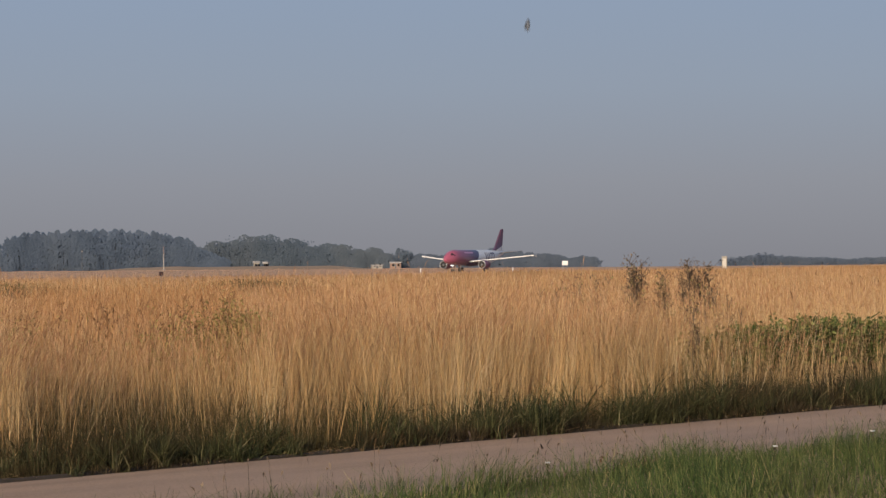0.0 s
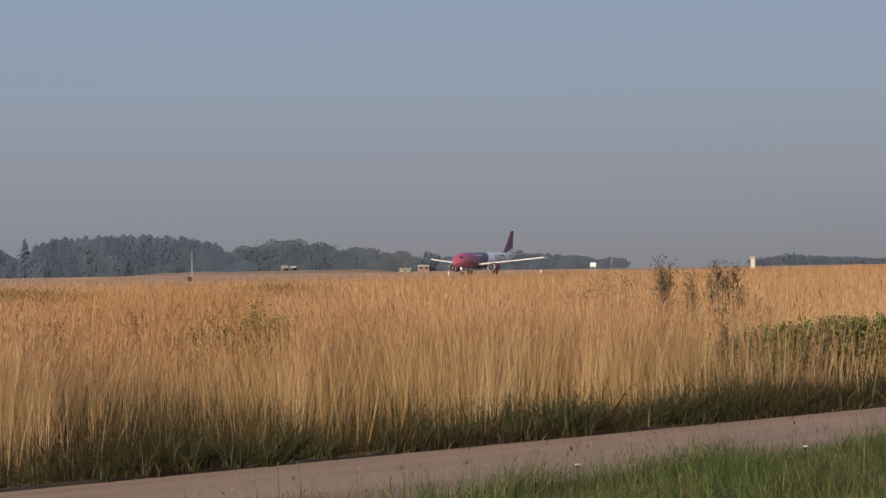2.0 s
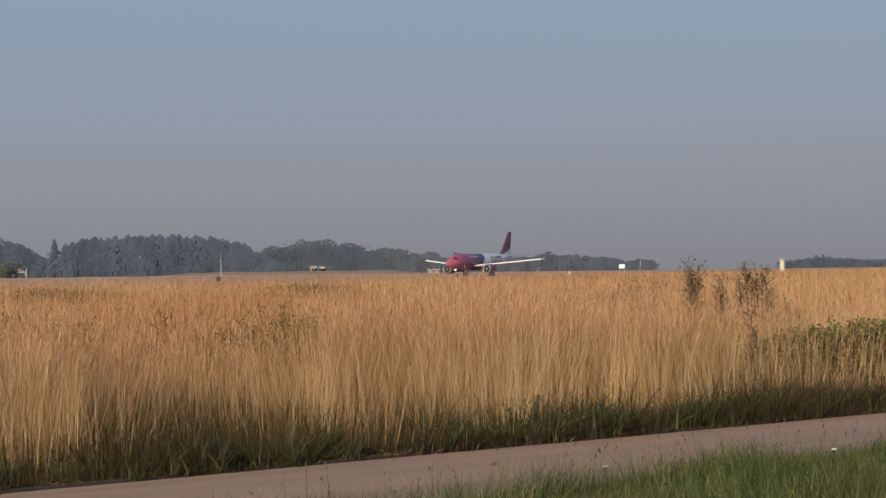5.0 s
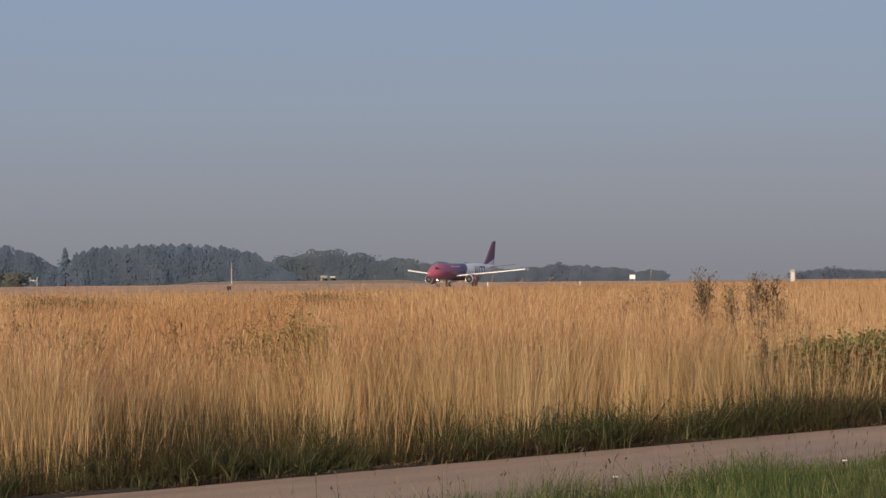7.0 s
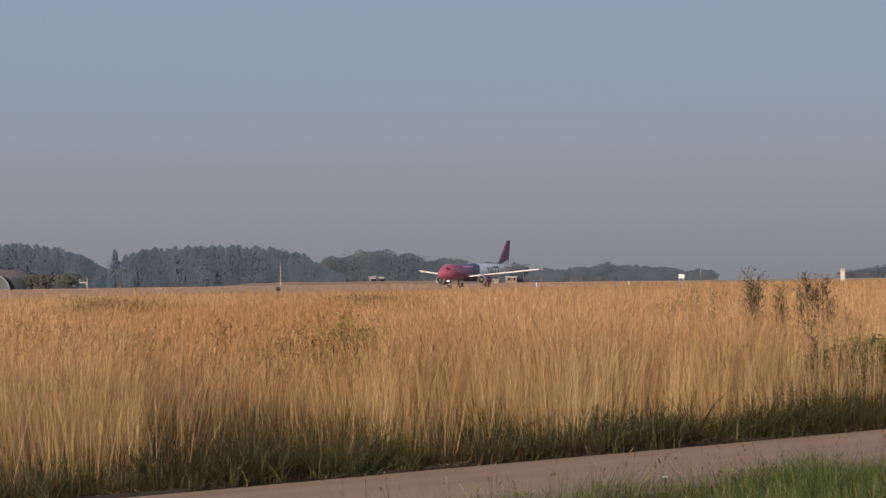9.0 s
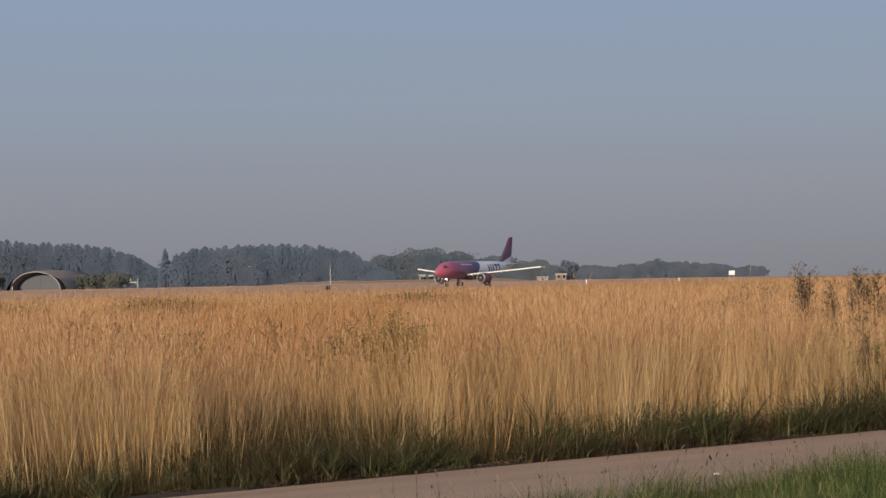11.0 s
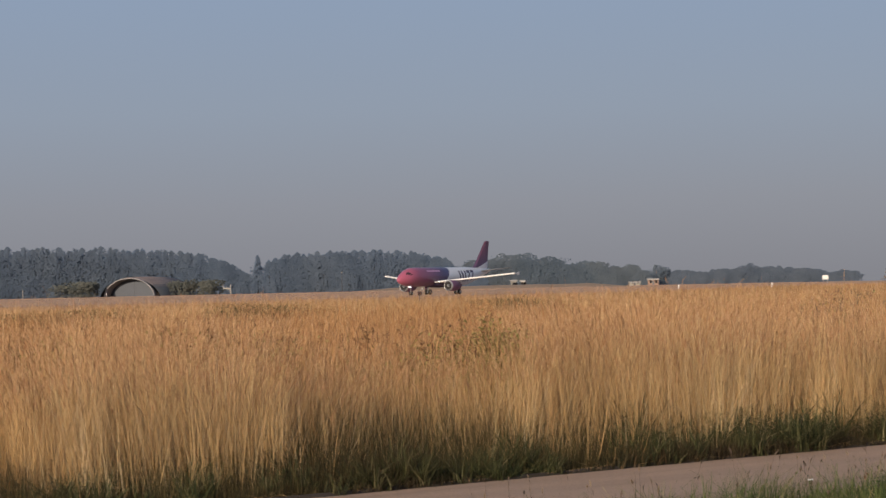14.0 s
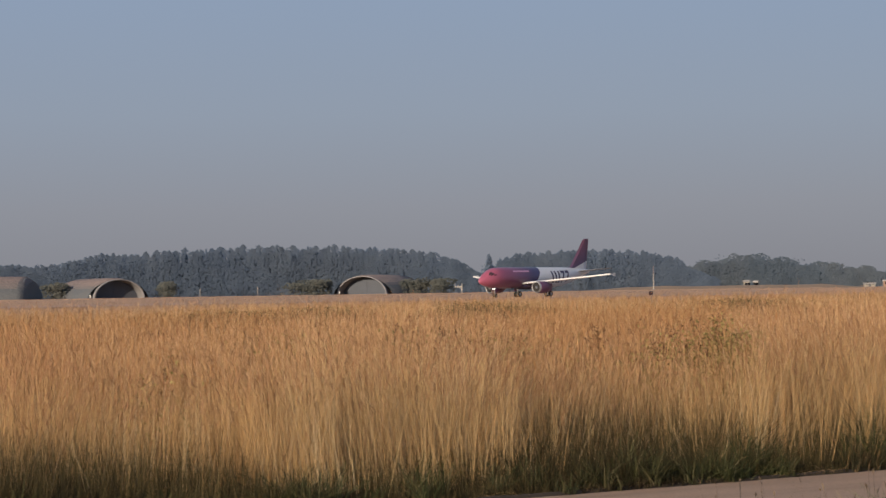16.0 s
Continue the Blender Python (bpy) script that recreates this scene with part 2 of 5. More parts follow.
def bank_material():
    """Grassed earth: flanks toned for haze and shade, flat crown painted sunlit tan."""
    m, n, l, b = material("lit_crown_earth", 0.95)
    c = ramp(n, l, noise_tex(n, l, 0.15, 6), [(0.3, (0.094, 0.107, 0.122)), (0.55, (0.111, 0.119, 0.125)), (0.75, (0.086, 0.099, 0.112))])
    # tan of the sunlit crown, put into the colour of upward faces
    dry = ramp(n, l, noise_tex(n, l, 0.4, 5), [(0.3, (0.238, 0.181, 0.157)), (0.7, (0.295, 0.224, 0.195))])
    geo = n.new("ShaderNodeNewGeometry")
    sep = n.new("ShaderNodeSeparateXYZ")
    l.new(geo.outputs["True Normal"], sep.inputs[0])
    c = mix(n, l, ramp(n, l, sep.outputs["Z"], [(0.72, (0, 0, 0)), (0.95, (1, 1, 1))]), c, dry)
    l.new(c, b.inputs["Base Color"])
    bu = n.new("ShaderNodeBump")
    bu.inputs["Distance"].default_value = 0.3
    l.new(noise_tex(n, l, 1.2, 6), bu.inputs["Height"])
    l.new(bu.outputs[0], b.inputs["Normal"])
    return m


SOIL, ROAD, RUNWAY, BANK = ground_material(), road_material(), runway_material(), bank_material()


def glow(name, color, strength):
    m, n, l, b = material(name, 0.3)
    b.inputs["Emission Color"].default_value = (*color, 1)
    b.inputs["Emission Strength"].default_value = strength
    return m


LAMP = glow("lit_lamp", (1.0, 0.97, 0.92), 6.0)

# ---- building helpers ----


def place(az, d, z=0.0, turn=0.0):
    """A pose at a bearing and a distance from the viewpoint, z above the ground there."""
    x, y = d * math.sin(radians(az)), d * math.cos(radians(az))
    return pose(x, y, ground_z(x, y) + z, 0, 0, turn)


def part(name, bm, mat, parent=None, label=""):
    me = bpy.data.meshes.new(name)
    bm.to_mesh(me)
    bm.free()
    for x in (mat if isinstance(mat, (list, tuple)) else (mat,)):
        me.materials.append(x)
    ob = new(name, me)
    ob.parent = parent
    if label:
        ob["label"] = label
    return ob


def thing(name, label, category, m=None, group="", kind=""):
    ob = new(name)
    ob.empty_display_size = 0.2
    if m is not None:
        ob.matrix_basis = m
    return tagged(ob, label, category, group, kind)


def box(bm, x0, x1, y0, y1, z0, z1, bevel=0.0):
    r = bmesh.ops.create_cube(bm, size=1.0)
    vs = r["verts"]
    for v in vs:
        v.co = Vector(((x0 + x1) / 2 + v.co.x * (x1 - x0), (y0 + y1) / 2 + v.co.y * (y1 - y0), (z0 + z1) / 2 + v.co.z * (z1 - z0)))
    if bevel:
        es = list({e for v in vs for e in v.link_edges})
        bmesh.ops.bevel(bm, geom=es, offset=bevel, segments=2, affect="EDGES", profile=0.5)
    return bm


def tube(bm, a, b, r0, r1=None, n=8):
    """A capped tapered rod from a to b."""
    a, b = Vector(a), Vector(b)
    r1 = r0 if r1 is None else r1
    q = (b - a).to_track_quat("Z", "Y")
    rings = []
    for c, r in ((a, r0), (b, r1)):
        rings.append([bm.verts.new(c + q @ Vector((r * math.cos(k * math.tau / n), r * math.sin(k * math.tau / n), 0))) for k in range(n)])
    for k in range(n):
        bm.faces.new((rings[0][k], rings[0][(k + 1) % n], rings[1][(k + 1) % n], rings[1][k]))
    bm.faces.new(rings[0][::-1])
    bm.faces.new(rings[1])
    return bm


def loft(bm, rings, cap=True, smooth=True):
    """Joins rings of points, each a list of the same length."""
    vs = [[bm.verts.new(p) for p in r] for r in rings]
    n = len(vs[0])
    for a, b in zip(vs, vs[1:]):
        for k in range(n):
            f = bm.faces.new((a[k], a[(k + 1) % n], b[(k + 1) % n], b[k]))
            f.smooth = smooth
    if cap:
        bm.faces.new(vs[0][::-1])
        bm.faces.new(vs[-1])
    bmesh.ops.recalc_face_normals(bm, faces=bm.faces[:])
    return bm


def mesh_np(name, verts, faces, mats, index=None, parent=None):
    """One mesh from arrays: verts (n, 3), faces a list of (m, k) arrays, a material index for each array."""
    me = bpy.data.meshes.new(name)
    me.vertices.add(len(verts))
    me.vertices.foreach_set("co", np.asarray(verts, np.float32).ravel())
    loops = np.concatenate([f.ravel() for f in faces])
    sizes = np.concatenate([np.full(len(f), f.shape[1]) for f in faces])
    me.loops.add(len(loops))
    me.loops.foreach_set("vertex_index", loops.astype(np.int32))
    me.polygons.add(len(sizes))
    me.polygons.foreach_set("loop_start", np.concatenate([[0], np.cumsum(sizes)[:-1]]).astype(np.int32))
    me.polygons.foreach_set("loop_total", sizes.astype(np.int32))
    for x in mats:
        me.materials.append(x)
    if index is not None:
        me.polygons.foreach_set("material_index", np.concatenate([np.full(len(f), i) for f, i in zip(faces, index)]).astype(np.int32))
    me.update()
    me.validate()
    ob = new(name, me)
    ob.parent = parent
    return ob


# ---- the ground ----
ROAD_NEAR, ROAD_FAR = 12.05, 15.18


def smooth(a, b, x):
    t = np.clip((x - a) / (b - a), 0, 1)
    return t * t * (3 - 2 * t)


# the runway lies along the airliner's line
HEAD = np.array((-math.sin(radians(26.41)), -math.cos(radians(26.41))))
LEFT = np.array((-HEAD[1], HEAD[0]))
TRACK = -275.8


def runway_side(x, y):
    """Metres from the viewpoint towards the runway, square to it."""
    return -(x * LEFT[0] + y * LEFT[1])


def runway_z(x, y):
    """The runway climbs very slightly towards the viewer, so the airliner fits the camera's view."""
    return -0.72 + 0.0017 * (np.clip(x * HEAD[0] + y * HEAD[1], -900, -250) + 557)


def ground_z(x, y):
    u = x * ROAD_N[0] + y * ROAD_N[1]
    q = runway_side(x, y)
    z = (runway_z(x, y) - 0.06) * smooth(165, 245, q)
    z = z + (0.36 - z) * smooth(305, 410, q)
    z = np.minimum(z, 1.70 - 0.0021 * np.hypot(x, y))
    z = z + 0.03 * np.sin(x * 0.21 + 1) * np.sin(y * 0.17) * smooth(16.5, 25, u)
    return z


def build_ground():
    radii = np.concatenate([[0.0], np.geomspace(2, 4900, 150)])
    n = 240
    a = np.arange(n) * math.tau / n
    r, th = np.meshgrid(radii[1:], a, indexing="ij")
    x, y = (r * np.cos(th)).ravel(), (r * np.sin(th)).ravel()
    v = np.column_stack([x, y, ground_z(x, y)])
    v = np.vstack([[0, 0, 0], v])
    i = np.arange(len(radii) - 2)[:, None] * n + np.arange(n)[None] + 1
    j = np.arange(len(radii) - 2)[:, None] * n + (np.arange(n)[None] + 1) % n + 1
    quads = np.stack([i, i + n, j + n, j], -1).reshape(-1, 4)
    k = np.arange(n)
    fan = np.column_stack([np.zeros(n, int), k + 1, (k + 1) % n + 1])
    tagged(mesh_np("ground", v, [quads, fan], [SOIL]), "flat airfield ground of dry straw-coloured soil", "ground", kind="structure")


build_ground()


def strip(name, mat, u0, u1, z0, z1, v0, v1, label, category, step=1.0, wobble=0.0):
    """A slab along the perimeter road."""
    bm = bmesh.new()
    ks = np.arange(v0, v1 + step, step)
    rows = []
    for k in ks:
        w0 = wobble * noise.noise((k * 0.35, 3, 0)) + wobble * 0.5 * noise.noise((k * 1.7, 9, 0))
        w1 = wobble * noise.noise((k * 0.31, 7, 0)) + wobble * 0.5 * noise.noise((k * 1.5, 1, 0))
        row = []
        for u, z in ((u0 + w0, z0), (u0 + w0, z1), (u0 + (u1 - u0) * 0.5, z1 + 0.004), (u1 + w1, z1), (u1 + w1, z0)):
            p = ROAD_N * u + ROAD_V * k
            row.append(bm.verts.new((p[0], p[1], z)))
        rows.append(row)
    for a, b in zip(rows, rows[1:]):
        for q in range(4):
            bm.faces.new((a[q], a[q + 1], b[q + 1], b[q]))
    bmesh.ops.recalc_face_normals(bm, faces=bm.faces[:])
    return tagged(part(name, bm, mat), label, category, kind="structure")


strip("road", ROAD, ROAD_NEAR, ROAD_FAR, -0.1, 0.008, -150, 250, "narrow worn brownish asphalt perimeter road", "road", 0.5, 0.07)

def build_runway():
    bm = bmesh.new()
    pts = []
    for s in np.linspace(-1900, 900, 57):
        row = []
        for w in (-22.5, 0, 22.5):
            p = HEAD * s + LEFT * (TRACK + w)
            row.append(bm.verts.new((p[0], p[1], min(runway_z(p[0], p[1]), ground_z(p[0], p[1]) + 0.05) + (0.1 if w == 0 else 0))))
        pts.append(row)
    for a, b in zip(pts, pts[1:]):
        for q in range(2):
            bm.faces.new((a[q], a[q + 1], b[q + 1], b[q]))
    bmesh.ops.recalc_face_normals(bm, faces=bm.faces[:])
    tagged(part("runway", bm, RUNWAY), "long grey asphalt airport runway across the field", "runway", kind="structure")


build_runway()

# ---- grass ----
rng = np.random.default_rng(7)


def blades(name, xy, h, w, lean, mats, segments=2, head=None, z=None, curl=0.35, sway=None, sprays=1):
    """Many thin tapering blades as one mesh; head = (length, width) adds a seed head of so many sprays at each tip, sway a lean for each blade."""
    n = len(xy)
    z = ground_z(xy[:, 0], xy[:, 1]) if z is None else z
    base = np.column_stack([xy, z - 0.01])
    a = rng.uniform(0, math.pi, n)
    side = np.column_stack([np.cos(a), np.sin(a), np.zeros(n)])
    b = rng.uniform(0, math.tau, n)
    tilt = np.column_stack([np.cos(b), np.sin(b), np.zeros(n)]) * (lean * np.abs(rng.normal(0, 1, n)) * np.where(rng.uniform(0, 1, n) < 0.12, 2.2, 1.0))[:, None]
    if sway is not None:
        tilt[:, :2] += sway
    up = np.array((0, 0, 1.0))
    layers = []
    for k in range(segments + 1):
        f = k / segments
        c = base + (up * h[:, None]) * f + tilt * h[:, None] * (f * (1 - curl) + curl * f * f)
        ww = (w * (1 - 0.75 * f))[:, None]
        layers.append(c - side * ww / 2)
        layers.append(c + side * ww / 2)
    tip = c
    per = len(layers)
    extra = []
    for k in range(sprays if head else 0):
        hl = head[0] * rng.uniform(0.6, 1.3, n)[:, None]
        hw = head[1] * rng.uniform(0.6, 1.4, n)[:, None]
        axis = up + tilt * 1.5 + (rng.normal(0, 0.22, (n, 3)) if k else 0)
        foot = tip - (up + tilt) * h[:, None] * (0.07 * k)
        low = foot - axis * hl * 0.35
        mid = foot + axis * hl * 0.2
        extra += [low, mid - side * hw / 2, foot + axis * hl * 0.65 + tilt * hl, mid + side * hw / 2]
    v = np.stack(layers + extra, 1).reshape(-1, 3)
    m = per + len(extra)
    i = np.arange(n)[:, None] * m
    faces, index = [], []
    for k in range(segments):
        faces.append(i + np.array([2 * k, 2 * k + 1, 2 * k + 3, 2 * k + 2]))
        index.append(0)
    for k in range(sprays if head else 0):
        faces.append(i + np.array([per, per + 1, per + 2, per + 3]) + 4 * k)
        index.append(len(mats) - 1)
    return mesh_np(name, v, faces, mats, index)


def fan(az0, az1, d0, d1, n):
    """Points spread evenly over a ring sector seen from the viewpoint."""
    a = np.radians(rng.uniform(az0, az1, n))
    d = np.sqrt(rng.uniform(d0 * d0, d1 * d1, n))
    return np.column_stack([d * np.sin(a), d * np.cos(a)])


def patchy(xy, scale, seed=0.0):
    """Smooth noise from 0 to 1 over the plan."""
    x, y = xy[:, 0] * scale + seed, xy[:, 1] * scale - seed
    v = np.sin(x + 1.3 * np.sin(y * 0.7)) + np.sin(y * 1.1 + 1.7 * np.sin(x * 0.6 + 1)) + 0.6 * np.sin(2.3 * x - 1.9 * y)
    return np.clip(v / 5.2 + 0.5, 0, 1)


def side_u(xy):
    return xy @ ROAD_N


GRASS_LABEL = "tall dry golden grass with feathery seed heads"


def bright_side(xy):
    """1 where the grass is taller and paler, 0 in the reddish stretch beside it."""
    a = np.degrees(np.arctan2(xy[:, 0], xy[:, 1])) + 0.5 * (patchy(xy, 0.9, 31) - 0.5)
    return np.maximum(smooth(-4.95, -4.6, a), smooth(-9.5, -11.2, a) * (1 - 0.8 * smooth(-15.2, -16.2, a)))


def rank(v):
    """How high the undergrowth, coloured dark in place of shade, stands along the road, 0 to 1."""
    return np.interp(v, (5.5, 7.0, 8.95, 9.15, 9.8, 10.1, 10.5, 11.6, 12.0, 13.6, 14.3, 16, 25), (0.8, 1.1, 1.1, 0.2, 0.25, 0.5, 0.25, 0.35, 0.7, 0.75, 0.4, 0.3, 0.3))


def from_edge(xy):
    """0 at the road's edge to 1 where the tall stalks stand thick."""
    run = (side_u(xy) - ROAD_FAR - 0.2 - 0.6 * (patchy(xy, 2.2, 40) - 0.5)) / (0.7 + 1.9 * rank(xy @ ROAD_V))
    return smooth(0.15, 1.25, run)


def wind(xy, amount):
    """A lean that whole drifts of grass share."""
    return np.column_stack([patchy(xy, 1.7, 51) - 0.5, patchy(xy, 1.4, 63) - 0.5]) * 2 * amount


def grass_keep(xy, least):
    """True where tall stalks stand: thin at the road, thinner among nettles, in drifts and tufts."""
    u, v = side_u(xy), xy @ ROAD_V
    keep = u > ROAD_FAR + 0.02 + 0.4 * smooth(0.3, 0.7, patchy(xy, 1.3))
    keep &= rng.uniform(0, 1, len(xy)) < 0.025 + 0.975 * from_edge(xy)
    keep &= rng.uniform(0, 1, len(xy)) < least + (1 - least) * smooth(0.25, 0.6, 0.6 * patchy(xy, 2.6, 4) + 0.4 * patchy(xy, 8.5, 14))
    nettles = (v > 21.5) & (v < 31) & (u < 17.5)
    keep &= rng.uniform(0, 1, len(xy)) < 0.68 + 0.32 * bright_side(xy)
    return keep & (~nettles | (rng.uniform(0, 1, len(xy)) < 0.42))


def stalk_height(xy, spread):
    h = (0.84 + 0.22 * patchy(xy, 0.8, 2) + 0.15 * bright_side(xy) - 0.07) * rng.normal(0.97, spread, len(xy)).clip(0.4, 1.45)
    v, u = xy @ ROAD_V, side_u(xy)
    return np.where((v > 21.5) & (v < 31) & (u < 17.5), h * 0.74, h)


def near_grass():
    """Single stalks and splayed tufts in front, coarser sheaves behind."""
    xy = fan(-24, 12.5, 17.5, 29, 78000)
    xy = xy[grass_keep(xy, 0.25)]
    ob = blades("tall_grass", xy, stalk_height(xy, 0.2), rng.uniform(0.0016, 0.0042, len(xy)), 0.2, [STRAW, SEED], 2, (0.10, 0.0046), sway=wind(xy, 0.12), sprays=2)
    tagged(ob, GRASS_LABEL, "grass", kind="stuff")
    c = fan(-24, 12.5, 17.5, 29, 4200)
    c = c[grass_keep(c, 0.3)]
    k = np.repeat(np.arange(len(c)), 18)
    out = rng.normal(0, 1, (len(k), 2)) * rng.uniform(0.03, 0.11, len(c))[k][:, None]
    xy = c[k] + out
    h = stalk_height(xy, 0.15) * rng.uniform(0.82, 1.16, len(c))[k]
    ob = blades("grass_tufts", xy, h, rng.uniform(0.0018, 0.0046, len(k)), 0.10, [STRAW, SEED], 2, (0.12, 0.0042), sway=out * 1.9 + wind(xy, 0.16))
    tagged(ob, "splayed tufts of tall dry golden grass", "grass", kind="stuff")
    xy = fan(-24, 12.5, 28, 46, 70000)
    xy = xy[grass_keep(xy, 0.3)]
    ob = blades("tall_grass", xy, stalk_height(xy, 0.2), rng.uniform(0.003, 0.0075, len(xy)), 0.2, [STRAW, SEED], 1, (0.13, 0.007), sway=wind(xy, 0.12))
    tagged(ob, GRASS_LABEL, "grass", kind="stuff")


def edge_stalks():
    """The front rank of stalks above the undergrowth along the road."""
    v = rng.uniform(5.5, 25.5, 37000)
    u = ROAD_FAR + 0.25 + rng.gamma(2.0, 0.55, len(v))
    xy = u[:, None] * ROAD_N + v[:, None] * ROAD_V
    keep = rng.uniform(0, 1, len(v)) < (0.05 + 0.95 * from_edge(xy)) * smooth(0.2, 0.55, 0.5 * patchy(xy, 3.1, 71) + 0.5 * patchy(xy, 9.5, 27))
    keep &= ~((v > 21.5) & (u < 17.5)) | (rng.uniform(0, 1, len(v)) < 0.18)
    xy = xy[keep]
    h = stalk_height(xy, 0.17)
    pale = rng.uniform(0, 1, len(xy)) < 0.28 + 0.34 * bright_side(xy)
    for name, pick, mat in (("tall_grass", ~pale, STRAW), ("bleached_stalks", pale, PALE)):
        p = xy[pick]
        ob = blades(name, p, h[pick], rng.uniform(0.0024, 0.0048, len(p)), 0.23, [mat, SEED], 2, (0.11, 0.005), sway=wind(p, 0.16))
        tagged(ob, "front rank of dry stalks above the road's undergrowth", "grass", kind="stuff")


def dry_leaves():
    """Withered leaves that stick out from the stalks at all heights."""
    xy = fan(-24, 12.5, 17.5, 31, 88000)
    xy = xy[grass_keep(xy, 0.35)]
    n = len(xy)
    z = ground_z(xy[:, 0], xy[:, 1]) + 0.08 + 0.78 * rng.uniform(0, 1, n) ** 0.9
    ob = blades("dry_leaves", xy, rng.uniform(0.05, 0.17, n), rng.uniform(0.003, 0.0065, n), 0.75, [DRY_LEAF], 1, z=z, curl=0.2)
    tagged(ob, "withered narrow leaves among the tall dry stalks", "grass", kind="stuff")


def pale_stalks():
    """Stouter bleached stems that stand out from the mass, a few right at the road."""
    xy = fan(-24, 12.5, 17.5, 40, 42000)
    u = side_u(xy)
    keep = (u > ROAD_FAR + 0.2) & (rng.uniform(0, 1, len(xy)) < 0.12 + 0.88 * smooth(0.42, 0.6, 0.6 * patchy(xy, 1.9, 12) + 0.4 * patchy(xy, 7.1, 33)))
    a = np.degrees(np.arctan2(xy[:, 0], xy[:, 1]))
    border = 1.6 * np.exp(-((a + 4.45) / 0.22) ** 2)
    keep &= rng.uniform(0, 1, len(xy)) < (0.08 + 0.92 * bright_side(xy) + border) * (0.03 + 0.97 * from_edge(xy))
    xy = xy[keep]
    h = rng.normal(1.0, 0.14, len(xy)).clip(0.6, 1.35) * (0.93 + 0.07 * bright_side(xy))
    ob = blades("bleached_stalks", xy, h, rng.uniform(0.0026, 0.0054, len(xy)), 0.2, [PALE, SEED], 2, (0.12, 0.005), sway=wind(xy, 0.14))
    tagged(ob, "bleached pale stalks among the golden grass", "grass", kind="stuff")


def reddish_grass():
    """Drifts of finer, darker bent grass."""
    xy = fan(-24, 12.5, 18, 60, 62000)
    keep = (rng.uniform(0, 1, len(xy)) < from_edge(xy)) & (rng.uniform(0, 1, len(xy)) < np.maximum(0.6 * smooth(0.5, 0.7, patchy(xy, 0.42, 21)), 0.85 * (1 - bright_side(xy))))
    xy = xy[keep]
    h = rng.normal(1.03, 0.15, len(xy)).clip(0.6, 1.4)
    ob = blades("bent_grass", xy, h, rng.uniform(0.003, 0.006, len(xy)), 0.22, [REDDISH, REDDISH], 2, (0.15, 0.0085), sway=wind(xy, 0.16))
    tagged(ob, "drifts of reddish brown bent grass", "grass", kind="stuff")


def middle_grass():
    xy = fan(-24, 12.5, 44, 125, 92000)
    keep = rng.uniform(0, 1, len(xy)) < 0.4 + 0.6 * smooth(0.2, 0.5, patchy(xy, 1.1, 4))
    keep &= runway_side(xy[:, 0], xy[:, 1]) < 76 + 24 * patchy(xy, 0.05)
    xy = xy[keep]
    h = (0.86 + 0.24 * patchy(xy, 0.35, 2)) * rng.normal(0.98, 0.18, len(xy)).clip(0.5, 1.45)
    ob = blades("tall_grass", xy, h, rng.uniform(0.008, 0.019, len(xy)), 0.17, [FIELD_STRAW, SEED], 1, (0.12, 0.009))
    tagged(ob, GRASS_LABEL, "grass", kind="stuff")


def far_grass():
    xy = fan(-24, 12.5, 118, 320, 105000)
    xy = xy[runway_side(xy[:, 0], xy[:, 1]) < 76 + 24 * patchy(xy, 0.05)]
    d = np.hypot(xy[:, 0], xy[:, 1])
    h = (0.80 + 0.26 * patchy(xy, 0.09, 2)) * rng.normal(1, 0.13, len(xy)).clip(0.5, 1.4)
    ob = blades("far_grass", xy, h, rng.uniform(0.5, 1.3, len(xy)) * d * 0.00038, 0.14, [FAR_STRAW], 1)
    tagged(ob, "distant tall dry grass field towards the runway", "grass", kind="stuff")


def mown_grass():
    xy = fan(-24, 12.5, 110, 900, 48000)
    q = runway_side(xy[:, 0], xy[:, 1])
    d = np.hypot(xy[:, 0], xy[:, 1])
    xy = xy[((q > 78) & (q < 252)) | ((q > 300) & (q < 460))]
    d = np.hypot(xy[:, 0], xy[:, 1])
    ob = blades("mown_grass", xy, rng.uniform(0.04, 0.10, len(xy)) + 0.00006 * d, d * 0.0005, 0.3, [MOWN], 1)
    tagged(ob, "short mown dry grass on both sides of the runway", "grass", kind="stuff")


